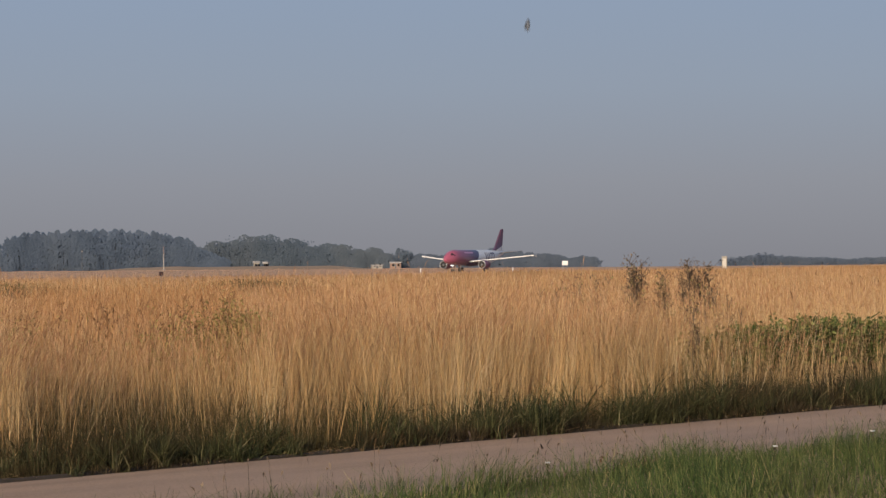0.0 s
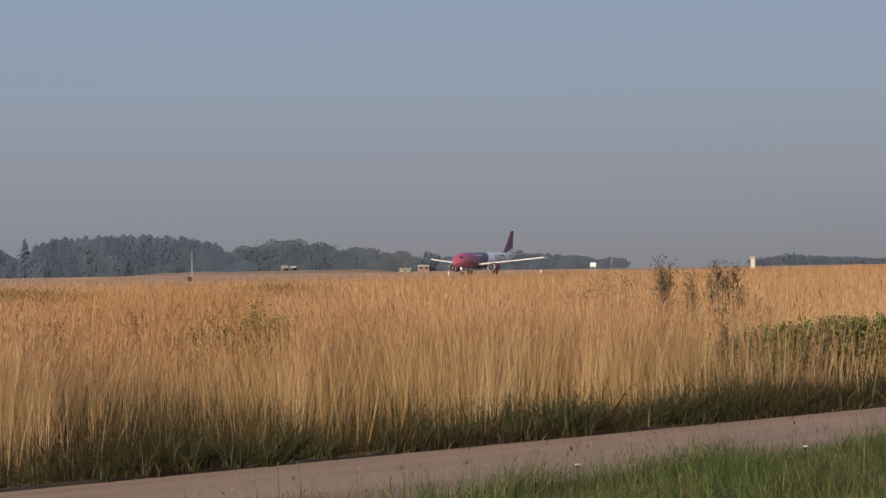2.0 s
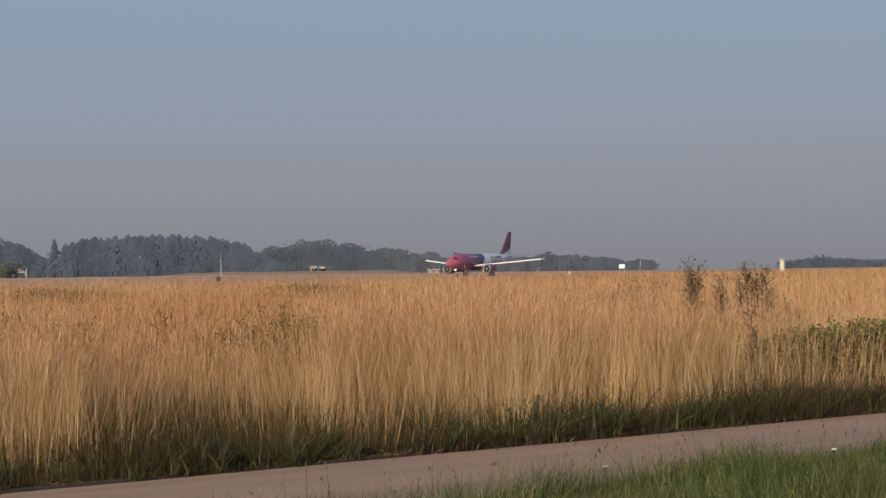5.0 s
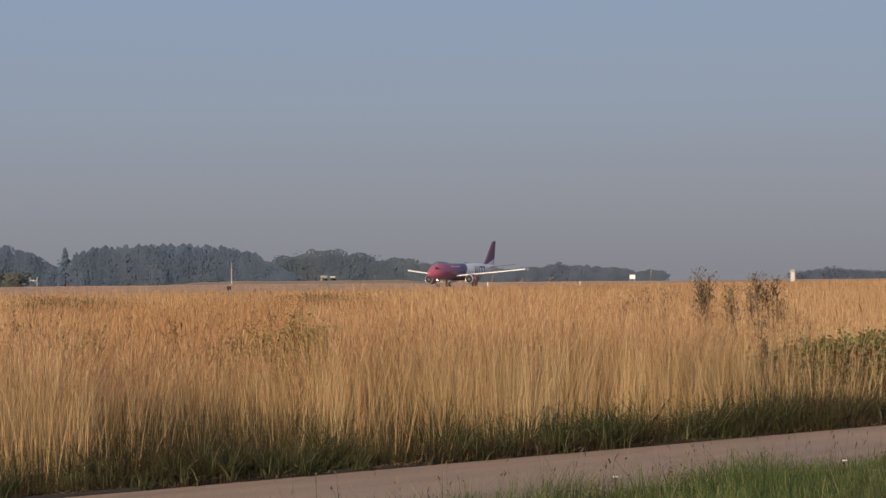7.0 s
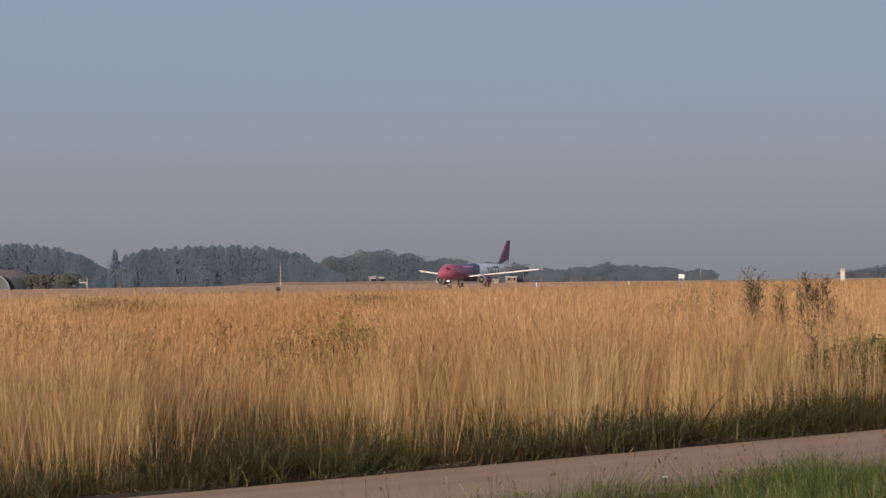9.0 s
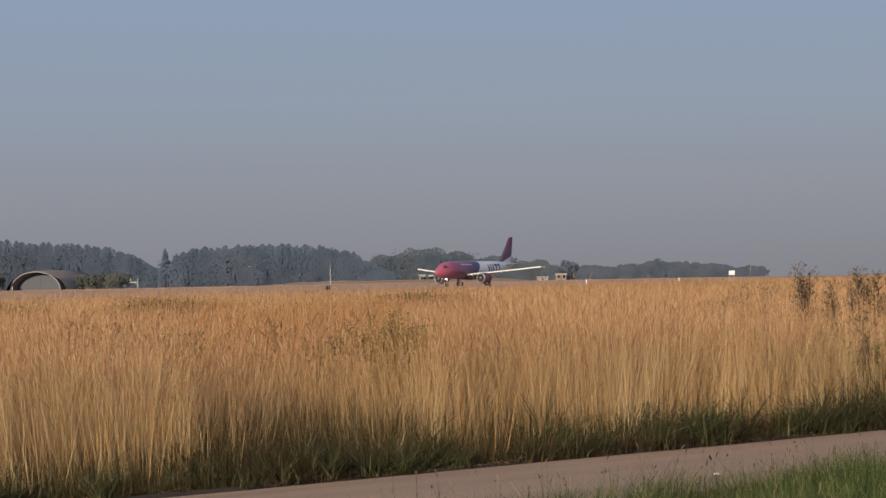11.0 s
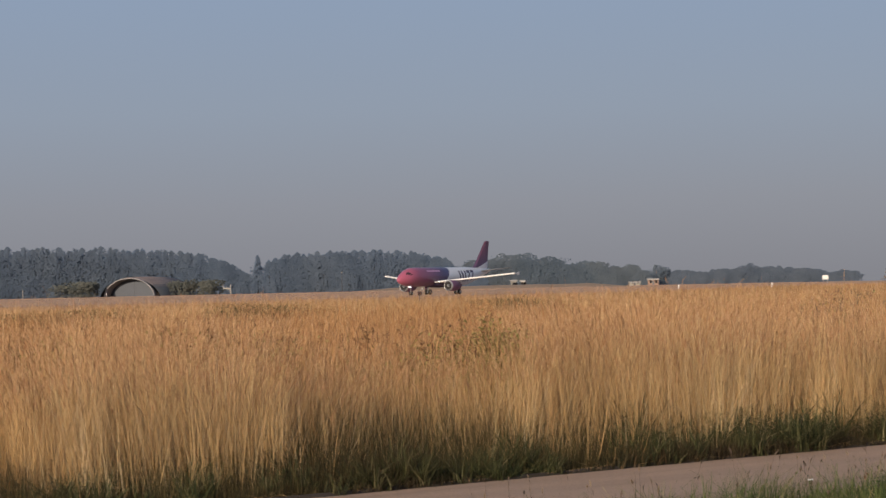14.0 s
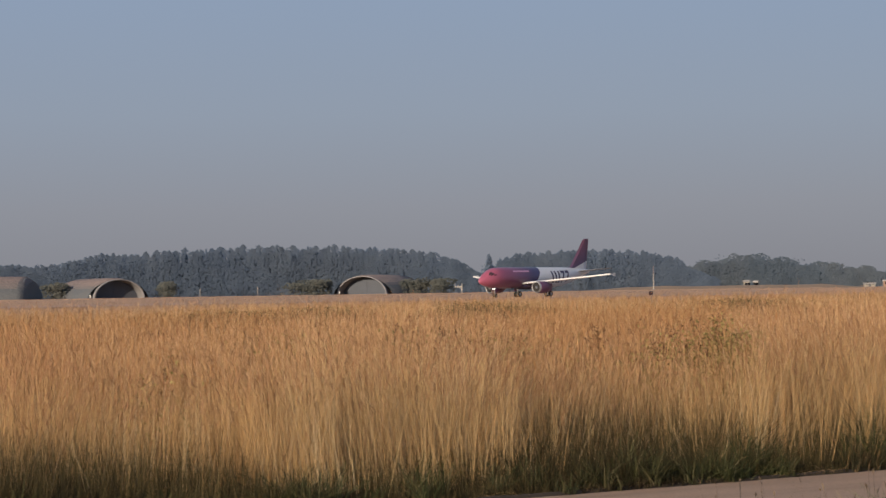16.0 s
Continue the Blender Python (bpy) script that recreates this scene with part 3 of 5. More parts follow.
def basal_grass():
    """Green tufts, dead leaves and thatch at the foot of the tall grass along the road, darkened in place of shade."""
    v = rng.uniform(5.5, 25.5, 36000)
    off = np.abs(rng.normal(0, 0.42, len(v)))
    u = ROAD_FAR - 0.02 + off
    xy = u[:, None] * ROAD_N + v[:, None] * ROAD_V
    h = rng.uniform(0.06, 0.36, len(xy)) * (0.25 + 0.9 * smooth(0.2, 0.8, patchy(xy, 1.9, 1))) * (0.42 + 0.58 * smooth(0, 0.45, off)) * (1 + 0.6 * smooth(0.4, 1.4, off))
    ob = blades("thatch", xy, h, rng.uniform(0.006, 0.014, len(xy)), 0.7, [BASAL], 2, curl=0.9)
    tagged(ob, "matted brown and green blades at the foot of tall grass", "grass", kind="stuff")
    v = rng.uniform(5.5, 25.5, 88000)
    off = rng.uniform(0, 1, len(v)) ** 1.7 * 4.4
    xy = (ROAD_FAR + 0.2 + off)[:, None] * ROAD_N + v[:, None] * ROAD_V
    h = rng.uniform(0.12, 0.46, len(xy)) * (0.45 + 0.75 * smooth(0.25, 0.75, patchy(xy, 1.1, 17))) * (0.55 + 0.45 * smooth(0, 0.5, off)) * (0.45 + 2.3 * rank(v))
    h = np.minimum(h, rng.uniform(0.3, 0.8, len(h))) * (1 - 0.35 * smooth(1.5, 4, off))
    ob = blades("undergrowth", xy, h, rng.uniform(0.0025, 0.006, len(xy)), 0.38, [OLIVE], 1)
    tagged(ob, "fine olive brown blades low among the tall grass", "grass", kind="stuff")
    n = 600
    c = np.column_stack([ROAD_FAR + 0.01 + np.abs(rng.normal(0, 0.3, n)), rng.uniform(5.5, 25.5, n)])
    c = c[rng.uniform(0, 1, n) < (0.3 + 0.7 * smooth(9, 14, c[:, 1])) * (0.15 + 0.85 * smooth(0.35, 0.6, patchy(c, 1.6, 1)))]
    k = np.repeat(np.arange(len(c)), 46)
    at = c[k] + rng.normal(0, 0.04, (len(k), 2))
    xy = at[:, :1] * ROAD_N + at[:, 1:] * ROAD_V
    size = rng.lognormal(-0.1, 0.38, len(c)).clip(0.4, 1.9)[k] * (0.85 + 0.3 * smooth(12, 17, at[:, 1]))
    ob = blades("tussock_grass", xy, rng.uniform(0.12, 0.34, len(k)) * size, rng.uniform(0.006, 0.013, len(k)), 1.0, [TUFT], 3, curl=1.0)
    tagged(ob, "dark green arching grass tussocks along the road edge", "grass", kind="stuff")
    # fallen straws that lie out over the road's edge
    c = rng.uniform(4, 31, 150)
    v = np.repeat(c, 5) + rng.normal(0, 0.16, 750)
    u = ROAD_FAR + rng.uniform(-0.05, 0.4, len(v))
    xy = u[:, None] * ROAD_N + v[:, None] * ROAD_V
    way = rng.uniform(0, math.tau, len(v))
    flat = np.column_stack([np.cos(way), np.sin(way)]) * rng.uniform(3, 7, len(v))[:, None]
    ob = blades("fallen_straw", xy, rng.uniform(0.025, 0.06, len(v)), rng.uniform(0.004, 0.008, len(v)), 0.3, [STRAW], 3, curl=0.5, z=np.full(len(v), 0.035), sway=flat)
    tagged(ob, "fallen pale straws lying at the road's edge", "straw", kind="stuff")


def litter():
    """Dead leaves and soil in a low ragged ridge where the grass meets the road, coloured dark for the shadow line
    there.
    """
    bm = bmesh.new()
    rows = []
    for k in range(261):
        v = 1 + k * 0.13
        w = 0.05 * noise.noise((v * 1.7, 0, 5)) + 0.035 * noise.noise((v * 7, 3, 1))
        row = []
        for off, z in ((-0.01 + w, 0.006), (0.02 + w, 0.02), (0.09, 0.03), (0.18, 0.02), (0.3, -0.03)):
            p = ROAD_N * (ROAD_FAR + off) + ROAD_V * v
            row.append(bm.verts.new((p[0], p[1], z + 0.012 * noise.noise((v * 6, off * 9, 2)))))
        rows.append(row)
    for a, b in zip(rows, rows[1:]):
        for k in range(4):
            bm.faces.new((a[k], a[k + 1], b[k + 1], b[k])).smooth = True
    bmesh.ops.recalc_face_normals(bm, faces=bm.faces[:])
    tagged(part("shaded_litter", bm, LITTER_SHADE), "dead leaves and soil darkened as a shadow line along the road edge", "litter", kind="stuff")


litter()


def near_verge():
    v = rng.uniform(8, 22, 74000)
    u = ROAD_NEAR + 0.15 - rng.uniform(0, 1, len(v)) ** 1.3 * 4.0
    xy = u[:, None] * ROAD_N + v[:, None] * ROAD_V
    edge = ROAD_NEAR + 0.22 * (patchy(xy, 2.1, 6) - 0.5) * 2 - 0.35 * smooth(16, 12, v)
    keep = (u < edge) & (rng.uniform(0, 1, len(v)) < 0.45 + 0.55 * patchy(xy, 3.0, 8))
    xy = xy[keep]
    h = rng.uniform(0.06, 0.22, len(xy)) * (0.5 + 1.25 * smooth(0.2, 0.8, 0.6 * patchy(xy, 2.6, 3) + 0.4 * patchy(xy, 8.0, 5)))
    ob = blades("short_grass", xy, h, rng.uniform(0.003, 0.0085, len(xy)), 0.55, [GREEN], 2, curl=0.8, sway=wind(xy, 0.3))
    tagged(ob, "short green verge grass with pale dead blades", "grass", kind="stuff")
    n = 240
    v, u = rng.uniform(10, 22, n), ROAD_NEAR + 0.15 - np.abs(rng.normal(0, 0.5, n))
    xy = u[:, None] * ROAD_N + v[:, None] * ROAD_V
    ob = blades("flowering_grass", xy, rng.uniform(0.16, 0.40, n), rng.uniform(0.003, 0.005, n), 0.3, [BASAL, DRY_WEED], 2, (0.05, 0.014))
    tagged(ob, "thin flowering grass stalks with dark heads", "grass", kind="stuff")


def dock_stalks():
    xy = fan(-26, 14, 22, 105, 2600)
    keep = (side_u(xy) > ROAD_FAR + 1.2) & (rng.uniform(0, 1, len(xy)) < smooth(0.35, 0.65, patchy(xy, 0.5, 9)))
    xy = xy[keep]
    n = len(xy)
    h = rng.uniform(0.85, 1.28, n)
    ob = blades("dock_stalks", xy, h, rng.uniform(0.006, 0.01, n), 0.12, [BROWN_HEADS, BROWN_HEADS], 1, (0.16, 0.018))
    tagged(ob, "scattered dark brown dock stalks in the dry grass", "weeds", kind="stuff")


dock_stalks()
near_grass()
pale_stalks()
edge_stalks()
dry_leaves()
reddish_grass()
middle_grass()
far_grass()
mown_grass()
basal_grass()
near_verge()


def lawn():
    """Short grass where the viewer stands."""
    u, v = rng.uniform(-7, 8.2, 16000), rng.uniform(-12, 26, 16000)
    xy = u[:, None] * ROAD_N + v[:, None] * ROAD_V
    ob = blades("short_grass", xy, rng.uniform(0.05, 0.15, len(u)), rng.uniform(0.008, 0.018, len(u)), 0.4, [GREEN], 1, curl=0.8)
    tagged(ob, "short green verge grass round the viewpoint", "grass", kind="stuff")


lawn()

# ---- weeds and nettles ----


def leaf_cloud(pts, size, flat=0.6):
    """Small pointed leaves at points: verts and quads."""
    n = len(pts)
    a, b = rng.uniform(0, math.tau, n), rng.normal(0, flat, n)
    ax = np.column_stack([np.cos(a) * np.cos(b), np.sin(a) * np.cos(b), np.sin(b)])
    sd = np.cross(ax, rng.normal(0, 1, (n, 3)))
    sd /= np.linalg.norm(sd, axis=1)[:, None] + 1e-9
    s = (size * rng.uniform(0.6, 1.4, n))[:, None]
    v = np.stack([pts, pts + ax * s * 0.45 + sd * s * 0.28, pts + ax * s, pts + ax * s * 0.45 - sd * s * 0.28], 1).reshape(-1, 3)
    return v, np.arange(n)[:, None] * 4 + np.arange(4)


def ribbons(a, b, w):
    """Straight flat stems from a to b, two crossed strips each."""
    n = len(a)
    d = b - a
    s = np.cross(d, np.array((0.3, 1, 0.1)))
    s /= np.linalg.norm(s, axis=1)[:, None] + 1e-9
    t = np.cross(d, s)
    t /= np.linalg.norm(t, axis=1)[:, None] + 1e-9
    w = np.broadcast_to(w, (n,))[:, None] / 2
    v = np.stack([a - s * w, a + s * w, b + s * w * 0.5, b - s * w * 0.5, a - t * w, a + t * w, b + t * w * 0.5, b - t * w * 0.5], 1).reshape(-1, 3)
    i = np.arange(n)[:, None] * 8
    return v, np.vstack([i + np.arange(4), i + np.arange(4, 8)])


def join(pieces):
    """Adds up (verts, faces) pairs."""
    v, f, off = [], [], 0
    for a, b in pieces:
        v.append(a)
        f.append(b + off)
        off += len(a)
    return np.vstack(v), f


def weed(name, label, m, height, spread, stems, mats, leaf, per_stem, heads, head_size, bare=0.3, group=""):
    """A branching weed: upright stems, side twigs, leaves, and knobbly seed heads."""
    t = thing(name, label, "plant", m, group)
    r = rng.normal(0, spread * 0.35, (stems, 2))
    foot = np.column_stack([r * 0.4, np.zeros(stems)])
    top = np.column_stack([r * 1.4, height * rng.uniform(0.72, 1.0, stems)])
    sv, sf = ribbons(foot, top, 0.009)
    k = rng.integers(0, stems, heads)
    f = rng.uniform(bare + 0.2, 1.0, heads)
    a = foot[k] + (top[k] - foot[k]) * f[:, None]
    tw = np.column_stack([rng.normal(0, 0.5, (heads, 2)), rng.uniform(0.5, 1.2, heads)]) * (height * 0.07)
    b = a + tw
    tv, tf = ribbons(a, b, 0.006)
    v, fs = join([(sv, sf), (tv, tf)])
    mesh_np("stem", v, fs, [mats[0]], parent=t)
    if per_stem:
        k = rng.integers(0, stems, stems * per_stem)
        f = rng.uniform(bare, 1.0, len(k))
        p = foot[k] + (top[k] - foot[k]) * f[:, None] + np.column_stack([rng.normal(0, spread * 0.25, (len(k), 2)), rng.normal(0, 0.03, len(k))])
        v, fc = leaf_cloud(p, leaf)
        tagged(mesh_np("foliage", v, [fc], [mats[1]], parent=t), kind="stuff")
    hv = [leaf_cloud(b + rng.normal(0, head_size * 0.4, b.shape), head_size, 1.2) for _ in range(4)]
    v, fs = join(hv)
    tagged(mesh_np("seed_head", v, fs, [mats[2]], parent=t), kind="stuff")
    return t


def nettle_bed(m, length, depth, height, stems, label):
    x, y = rng.uniform(-length / 2, length / 2, stems), rng.uniform(-depth / 2, depth / 2, stems)
    h = height * (0.78 + 0.22 * np.cos(x / length * math.pi * 0.9)) * rng.uniform(0.78, 1.06, stems)
    foot = np.column_stack([x, y, np.zeros(stems)])
    top = np.column_stack([x + rng.normal(0, 0.07, stems), y + rng.normal(0, 0.07, stems), h])
    t = thing("nettle_bed", label, "plant", m)
    v, f = ribbons(foot, top, 0.008)
    tagged(mesh_np("stem", v, [f], [BASAL], parent=t), kind="stuff")
    k = np.repeat(np.arange(stems), 24)
    fr = 1 - 0.45 * rng.uniform(0, 1, len(k)) ** 1.5
    p = foot[k] + (top[k] - foot[k]) * fr[:, None] + rng.normal(0, 0.035, (len(k), 3))
    v, f = leaf_cloud(p, 0.062, 0.35)
    tagged(mesh_np("foliage", v, [f], [NETTLE], parent=t), kind="stuff")


def weeds():
    tall = ("tall_weed", "tall dry brown weed with knobbly seed heads")
    dry = (DRY_WEED, WEED, DRY_WEED)
    weed(*tall, place(4.72, 31, 0), 1.75, 0.19, 12, dry, 0.03, 30, 380, 0.026, 0.35)
    weed(*tall, place(6.05, 32, 0), 1.70, 0.28, 10, dry, 0.03, 14, 240, 0.026, 0.62)
    weed(*tall, place(6.4, 32.5, 0), 1.70, 0.16, 5, dry, 0.03, 10, 70, 0.024, 0.6)
    weed(*tall, place(5.45, 32, 0), 1.56, 0.2, 8, dry, 0.035, 26, 90, 0.026, 0.45)
    weed(*tall, place(2.9, 33, 0), 1.42, 0.36, 10, dry, 0.04, 30, 170, 0.026, 0.4)
    weed(*tall, place(3.5, 35, 0), 1.50, 0.38, 9, dry, 0.04, 24, 140, 0.026, 0.45)
    weed(*tall, place(6.95, 30, 0), 1.35, 0.3, 6, dry, 0.04, 10, 60, 0.026, 0.4)
    weed(*tall, place(6.1, 27, 0), 1.22, 0.22, 7, dry, 0.04, 16, 80, 0.026, 0.3)
    green = ("green_weed", "olive green weed with small dark flower heads")
    live = (BROWN_HEADS, WEED, BROWN_HEADS)
    for az, d, h, sp, st, lf, hd in ((-5.6, 23.6, 1.36, 0.42, 10, 26, 60), (-4.95, 23.4, 1.40, 0.34, 14, 46, 40), (-6.3, 24.0, 1.3, 0.5, 8, 12, 40),
                                     (-16.3, 22.5, 1.3, 0.6, 9, 12, 60), (-15.5, 23.0, 1.32, 0.5, 8, 12, 50), (-8.2, 24, 1.3, 0.6, 7, 6, 40),
                                     (-10.2, 24, 1.32, 0.6, 7, 8, 44), (-11.5, 24.5, 1.38, 0.6, 8, 10, 50), (-12.2, 24.0, 1.35, 0.5, 7, 8, 44), (-13.3, 23.5, 1.35, 0.5, 6, 12, 44),
                                     (-17.6, 21.8, 1.26, 0.5, 6, 8, 30), (-19.0, 19.5, 1.18, 0.5, 5, 6, 24), (-7.2, 23.5, 1.3, 0.5, 7, 14, 44)):
        weed(*green, place(az, d, 0), h, sp, st, live, 0.034, lf * 4, hd, 0.024, 0.5)
    for k in range(18):
        weed(*green, place(-18.5 + k * 0.9 + rng.uniform(-0.4, 0.4), rng.uniform(24, 31), 0), rng.uniform(1.15, 1.38), 0.55, 7, live, 0.03, 8, 36, 0.022, 0.5)
    far = ("green_weed", "low dark weed clump among distant dry grass")
    for az, d, h in ((-11.3, 72, 1.08), (-10.9, 70, 1.12), (-10.4, 74, 1.1), (-4.9, 80, 1.12), (-4.5, 78, 1.15), (-4.1, 82, 1.12), (-14.6, 64, 1.08), (-17.2, 60, 1.12), (-16.7, 62, 1.1)):
        weed(*far, place(az, d, 0), h * rng.uniform(1.06, 1.16), 1.5, 30, (BASAL, FAR_WEED, FAR_WEED), 0.055, 110, 24, 0.04, 0.70)
    p = place(9.25, 29.9, 0)
    nettle_bed(p @ pose(0, 0, 0, 0, 0, 46), 4.6, 0.9, 0.93, 700, "dark green nettle bed among straw by the road")
    nettle_bed(place(12.7, 32.9, 0) @ pose(0, 0, 0, 0, 0, 46), 2.4, 0.9, 0.92, 380, "dark green nettle bed among straw by the road")


def yarrow(m):
    t = thing("yarrow", "white flat-topped yarrow flower on a thin stalk", "flower", m, "yarrow in the verge")
    h = 0.19
    bm = bmesh.new()
    tube(bm, (0, 0, -0.01), (0.01, 0, h), 0.0025, 0.002, 5)
    for k in range(6):
        a = k * math.tau / 6
        tube(bm, (0.008, 0, h - 0.03), (0.01 + 0.022 * math.cos(a), 0.022 * math.sin(a), h + 0.006), 0.0015, 0.001, 4)
    part("stalk", bm, BASAL, t)
    bm = bmesh.new()
    for k in range(9):
        a, r = k * 2.4, 0.0075 * math.sqrt(k)
        r2 = bmesh.ops.create_icosphere(bm, subdivisions=1, radius=0.006)
        bmesh.ops.translate(bm, verts=r2["verts"], vec=(0.01 + r * math.cos(a), r * math.sin(a), h + 0.008))
    part("flower_head", bm, WHITE, t)
    return t


def verge_flowers():
    spots = ((10.9, 20.4), (11.2, 15.5), (10.5, 17.0), (11.4, 23.5), (10.2, 21.0), (11.6, 13.2), (11.3, 19.2), (10.0, 18.0), (10.9, 25.5), (11.5, 17.4))
    first = None
    for u, v in spots:
        p = ROAD_N * u + ROAD_V * v
        m = pose(p[0], p[1], 0, 0, 0, v * 70)
        if first is None:
            first = yarrow(m)
        else:
            copy_thing(first, m)
    p = ROAD_N * 11.9 + ROAD_V * 14.6
    weed("dock_plant", "small withered reddish dock plant at the verge", pose(p[0], p[1], 0), 0.13, 0.22, 7, (DRY_WEED, DOCK, DRY_WEED), 0.035, 8, 10, 0.012, 0.05)


weeds()
verge_flowers()

# ---- woods ----


def tree_points(kind, h, w, n):
    """Leaf clump places and a size for one tree crown."""
    if kind == "conifer":
        f = rng.uniform(0, 1, n) ** 0.7
        z = h * (1 - f * 0.99)
        tier = 0.72 + 0.28 * np.abs(np.sin(z * 2.1))
        r = w / 2 * (0.04 + f) ** 0.7 * tier * rng.uniform(0.72, 1.08, n)
        a = rng.uniform(0, math.tau, n)
        low = rng.uniform(0, 1, n) < 0.3
        z[low] = rng.uniform(0, 0.7, low.sum()) * h
        r[low] = w * 0.5 * rng.uniform(0.5, 1.1, low.sum())
        return np.column_stack([r * np.cos(a), r * np.sin(a), z]), 0.85
    m = 7
    c = np.column_stack([rng.normal(0, w * 0.22, (m, 2)), rng.uniform(0.45, 0.8, m) * h])
    k = rng.integers(0, m, n)
    d = rng.normal(0, 1, (n, 3))
    d /= np.linalg.norm(d, axis=1)[:, None]
    p = c[k] + d * np.array((w * 0.3, w * 0.3, h * 0.21)) * rng.uniform(0.65, 1.05, n)[:, None]
    low = rng.uniform(0, 1, n) < 0.22
    p[low, 2] = rng.uniform(0, 0.5, low.sum()) * h
    p[:, 2] = p[:, 2].clip(0.1, h)
    return p, 0.85


def core(kind, h, w):
    """The dense inside of a crown as rings of seven."""
    if kind == "conifer":
        f = np.array((0.02, 0.2, 0.4, 0.6, 0.8, 0.99))
        z, r = h * (1 - f), w / 2 * (0.04 + f) ** 0.7 * 0.55
    else:
        z = h * np.array((0.86, 0.8, 0.68, 0.5, 0.3, 0.05))
        r = w * np.array((0.04, 0.14, 0.22, 0.25, 0.24, 0.2))
    a = np.arange(7) * math.tau / 7
    rr = r[:, None] * rng.uniform(0.85, 1.12, (6, 7))
    v = np.stack([rr * np.cos(a), rr * np.sin(a), np.repeat(z[:, None], 7, 1)], 2).reshape(-1, 3)
    i, j = np.repeat(np.arange(5), 7), np.tile(np.arange(7), 5)
    return v, np.column_stack([i * 7 + j, i * 7 + (j + 1) % 7, i * 7 + 7 + (j + 1) % 7, i * 7 + 7 + j])


def clumps(p, size, axis=(0.0, 0.0), ruffle=0.16, rise=0.35):
    """Sprays of leaves turned outward from an axis, two at each point."""
    out = []
    for _ in range(2):
        q = p + rng.normal(0, size * (0.25 if rise > 0.2 else 0.08), p.shape)
        n = len(q)
        nr = np.column_stack([q[:, 0] - axis[0], q[:, 1] - axis[1], np.zeros(n)])
        nr /= np.linalg.norm(nr, axis=1)[:, None] + 1e-6
        nr = nr + rng.normal(0, ruffle, (n, 3)) + np.array((0, 0, rise))
        nr /= np.linalg.norm(nr, axis=1)[:, None]
        ax = np.cross(nr, rng.normal(0, 1, (n, 3)))
        ax /= np.linalg.norm(ax, axis=1)[:, None] + 1e-6
        sd = np.cross(nr, ax)
        s = (size * rng.uniform(0.6, 1.4, n))[:, None]
        v = np.stack([q - ax * s * 0.5, q + sd * s * 0.4, q + ax * s * 0.5, q - sd * s * 0.4], 1).reshape(-1, 3)
        out.append((v, np.arange(n)[:, None] * 4 + np.arange(4)))
    return out


def front_points(kind, h, w, n):
    """Leaf places over a shallow crown front, flattened to fit the camera's view: across, outward, up."""
    z = h * rng.uniform(0, 1, n) ** 0.9
    f = 1 - z / h
    if kind == "conifer":
        half = w / 2 * np.minimum(1, (f / 0.34) ** 0.7)
    else:
        half = w / 2 * np.minimum(1, np.sqrt(1 - (1 - np.minimum(1, f / 0.45)) ** 2))
    half = half * (0.9 + 0.14 * np.sin(z * 1.9 + rng.uniform(0, 6))) + 0.1
    x = rng.uniform(-1, 1, n)
    bulge = 0.10 * w * np.sqrt(1 - 0.96 * x * x) * np.minimum(1, 1.6 * f + 0.15)
    return x * half, bulge + rng.normal(0, 0.10, n), z


def wood(name, label, mat, kind, stretch, d0, d1, per, n, w0):
    """stretch: bearings and tree heights along the wood's front."""
    az = np.array([s[0] for s in stretch], float)
    hh = np.array([s[1] for s in stretch], float)
    leaves, trunks = [], []
    for row in range(3):
        d = d0 + (d1 - d0) * row / 2
        a = az[0]
        while a < az[-1]:
            h = np.interp(a, az, hh) * (rng.uniform(0.91, 1.03) if kind == "conifer" else rng.uniform(0.86, 1.05)) * (1 if row == 0 else d / d0 * 0.97)
            w = w0 * rng.uniform(0.7, 1.5) * (0.6 + 0.4 * h / 16)
            dd = d + rng.uniform(-0.5, 0.5) * (1 if row == 0 else 5)
            x, y = dd * math.sin(radians(a)), dd * math.cos(radians(a))
            z = ground_z(x, y)
            fit = np.array((1, 1, 1 + (-0.85 - z) / h))
            if row == 0:
                side, out, up = front_points(kind, h, w, n)
                # front crowns and their sprays are turned square to the camera
                ca, sa = math.cos(radians(a)), math.sin(radians(a))
                p = np.column_stack([x + side * ca - out * sa, y - side * sa - out * ca, z + up * fit[2]])
                leaves += clumps(p, 0.62 if d0 < 1500 else 1.0, (x * 1.02, y * 1.02), 0.10, 0.18)
            else:
                p, s = tree_points(kind, h, w, int(n * 0.2))
                leaves += clumps(p * fit + np.array((x, y, z)), s * 0.8, (x * 1.006, y * 1.006))
            cv, cf = core(kind, h, w)
            leaves.append((cv * fit + np.array((x * (1 + 0.4 * w / dd), y * (1 + 0.4 * w / dd), z)), cf))
            b = np.array([[x, y, z - 0.2]])
            trunks.append(ribbons(b, b + np.array([[0, 0, h * 0.7]]), 0.4))
            a += math.degrees(w * per / d) * rng.uniform(0.7, 1.3)
    v, f = join(leaves)
    v2, f2 = join(trunks)
    nf = len(v)
    ob = mesh_np(name, np.vstack([v, v2]), f + [x + nf for x in f2], [mat, BARK], [0] * len(f) + [1] * len(f2))
    tagged(ob, label, "trees", kind="stuff")


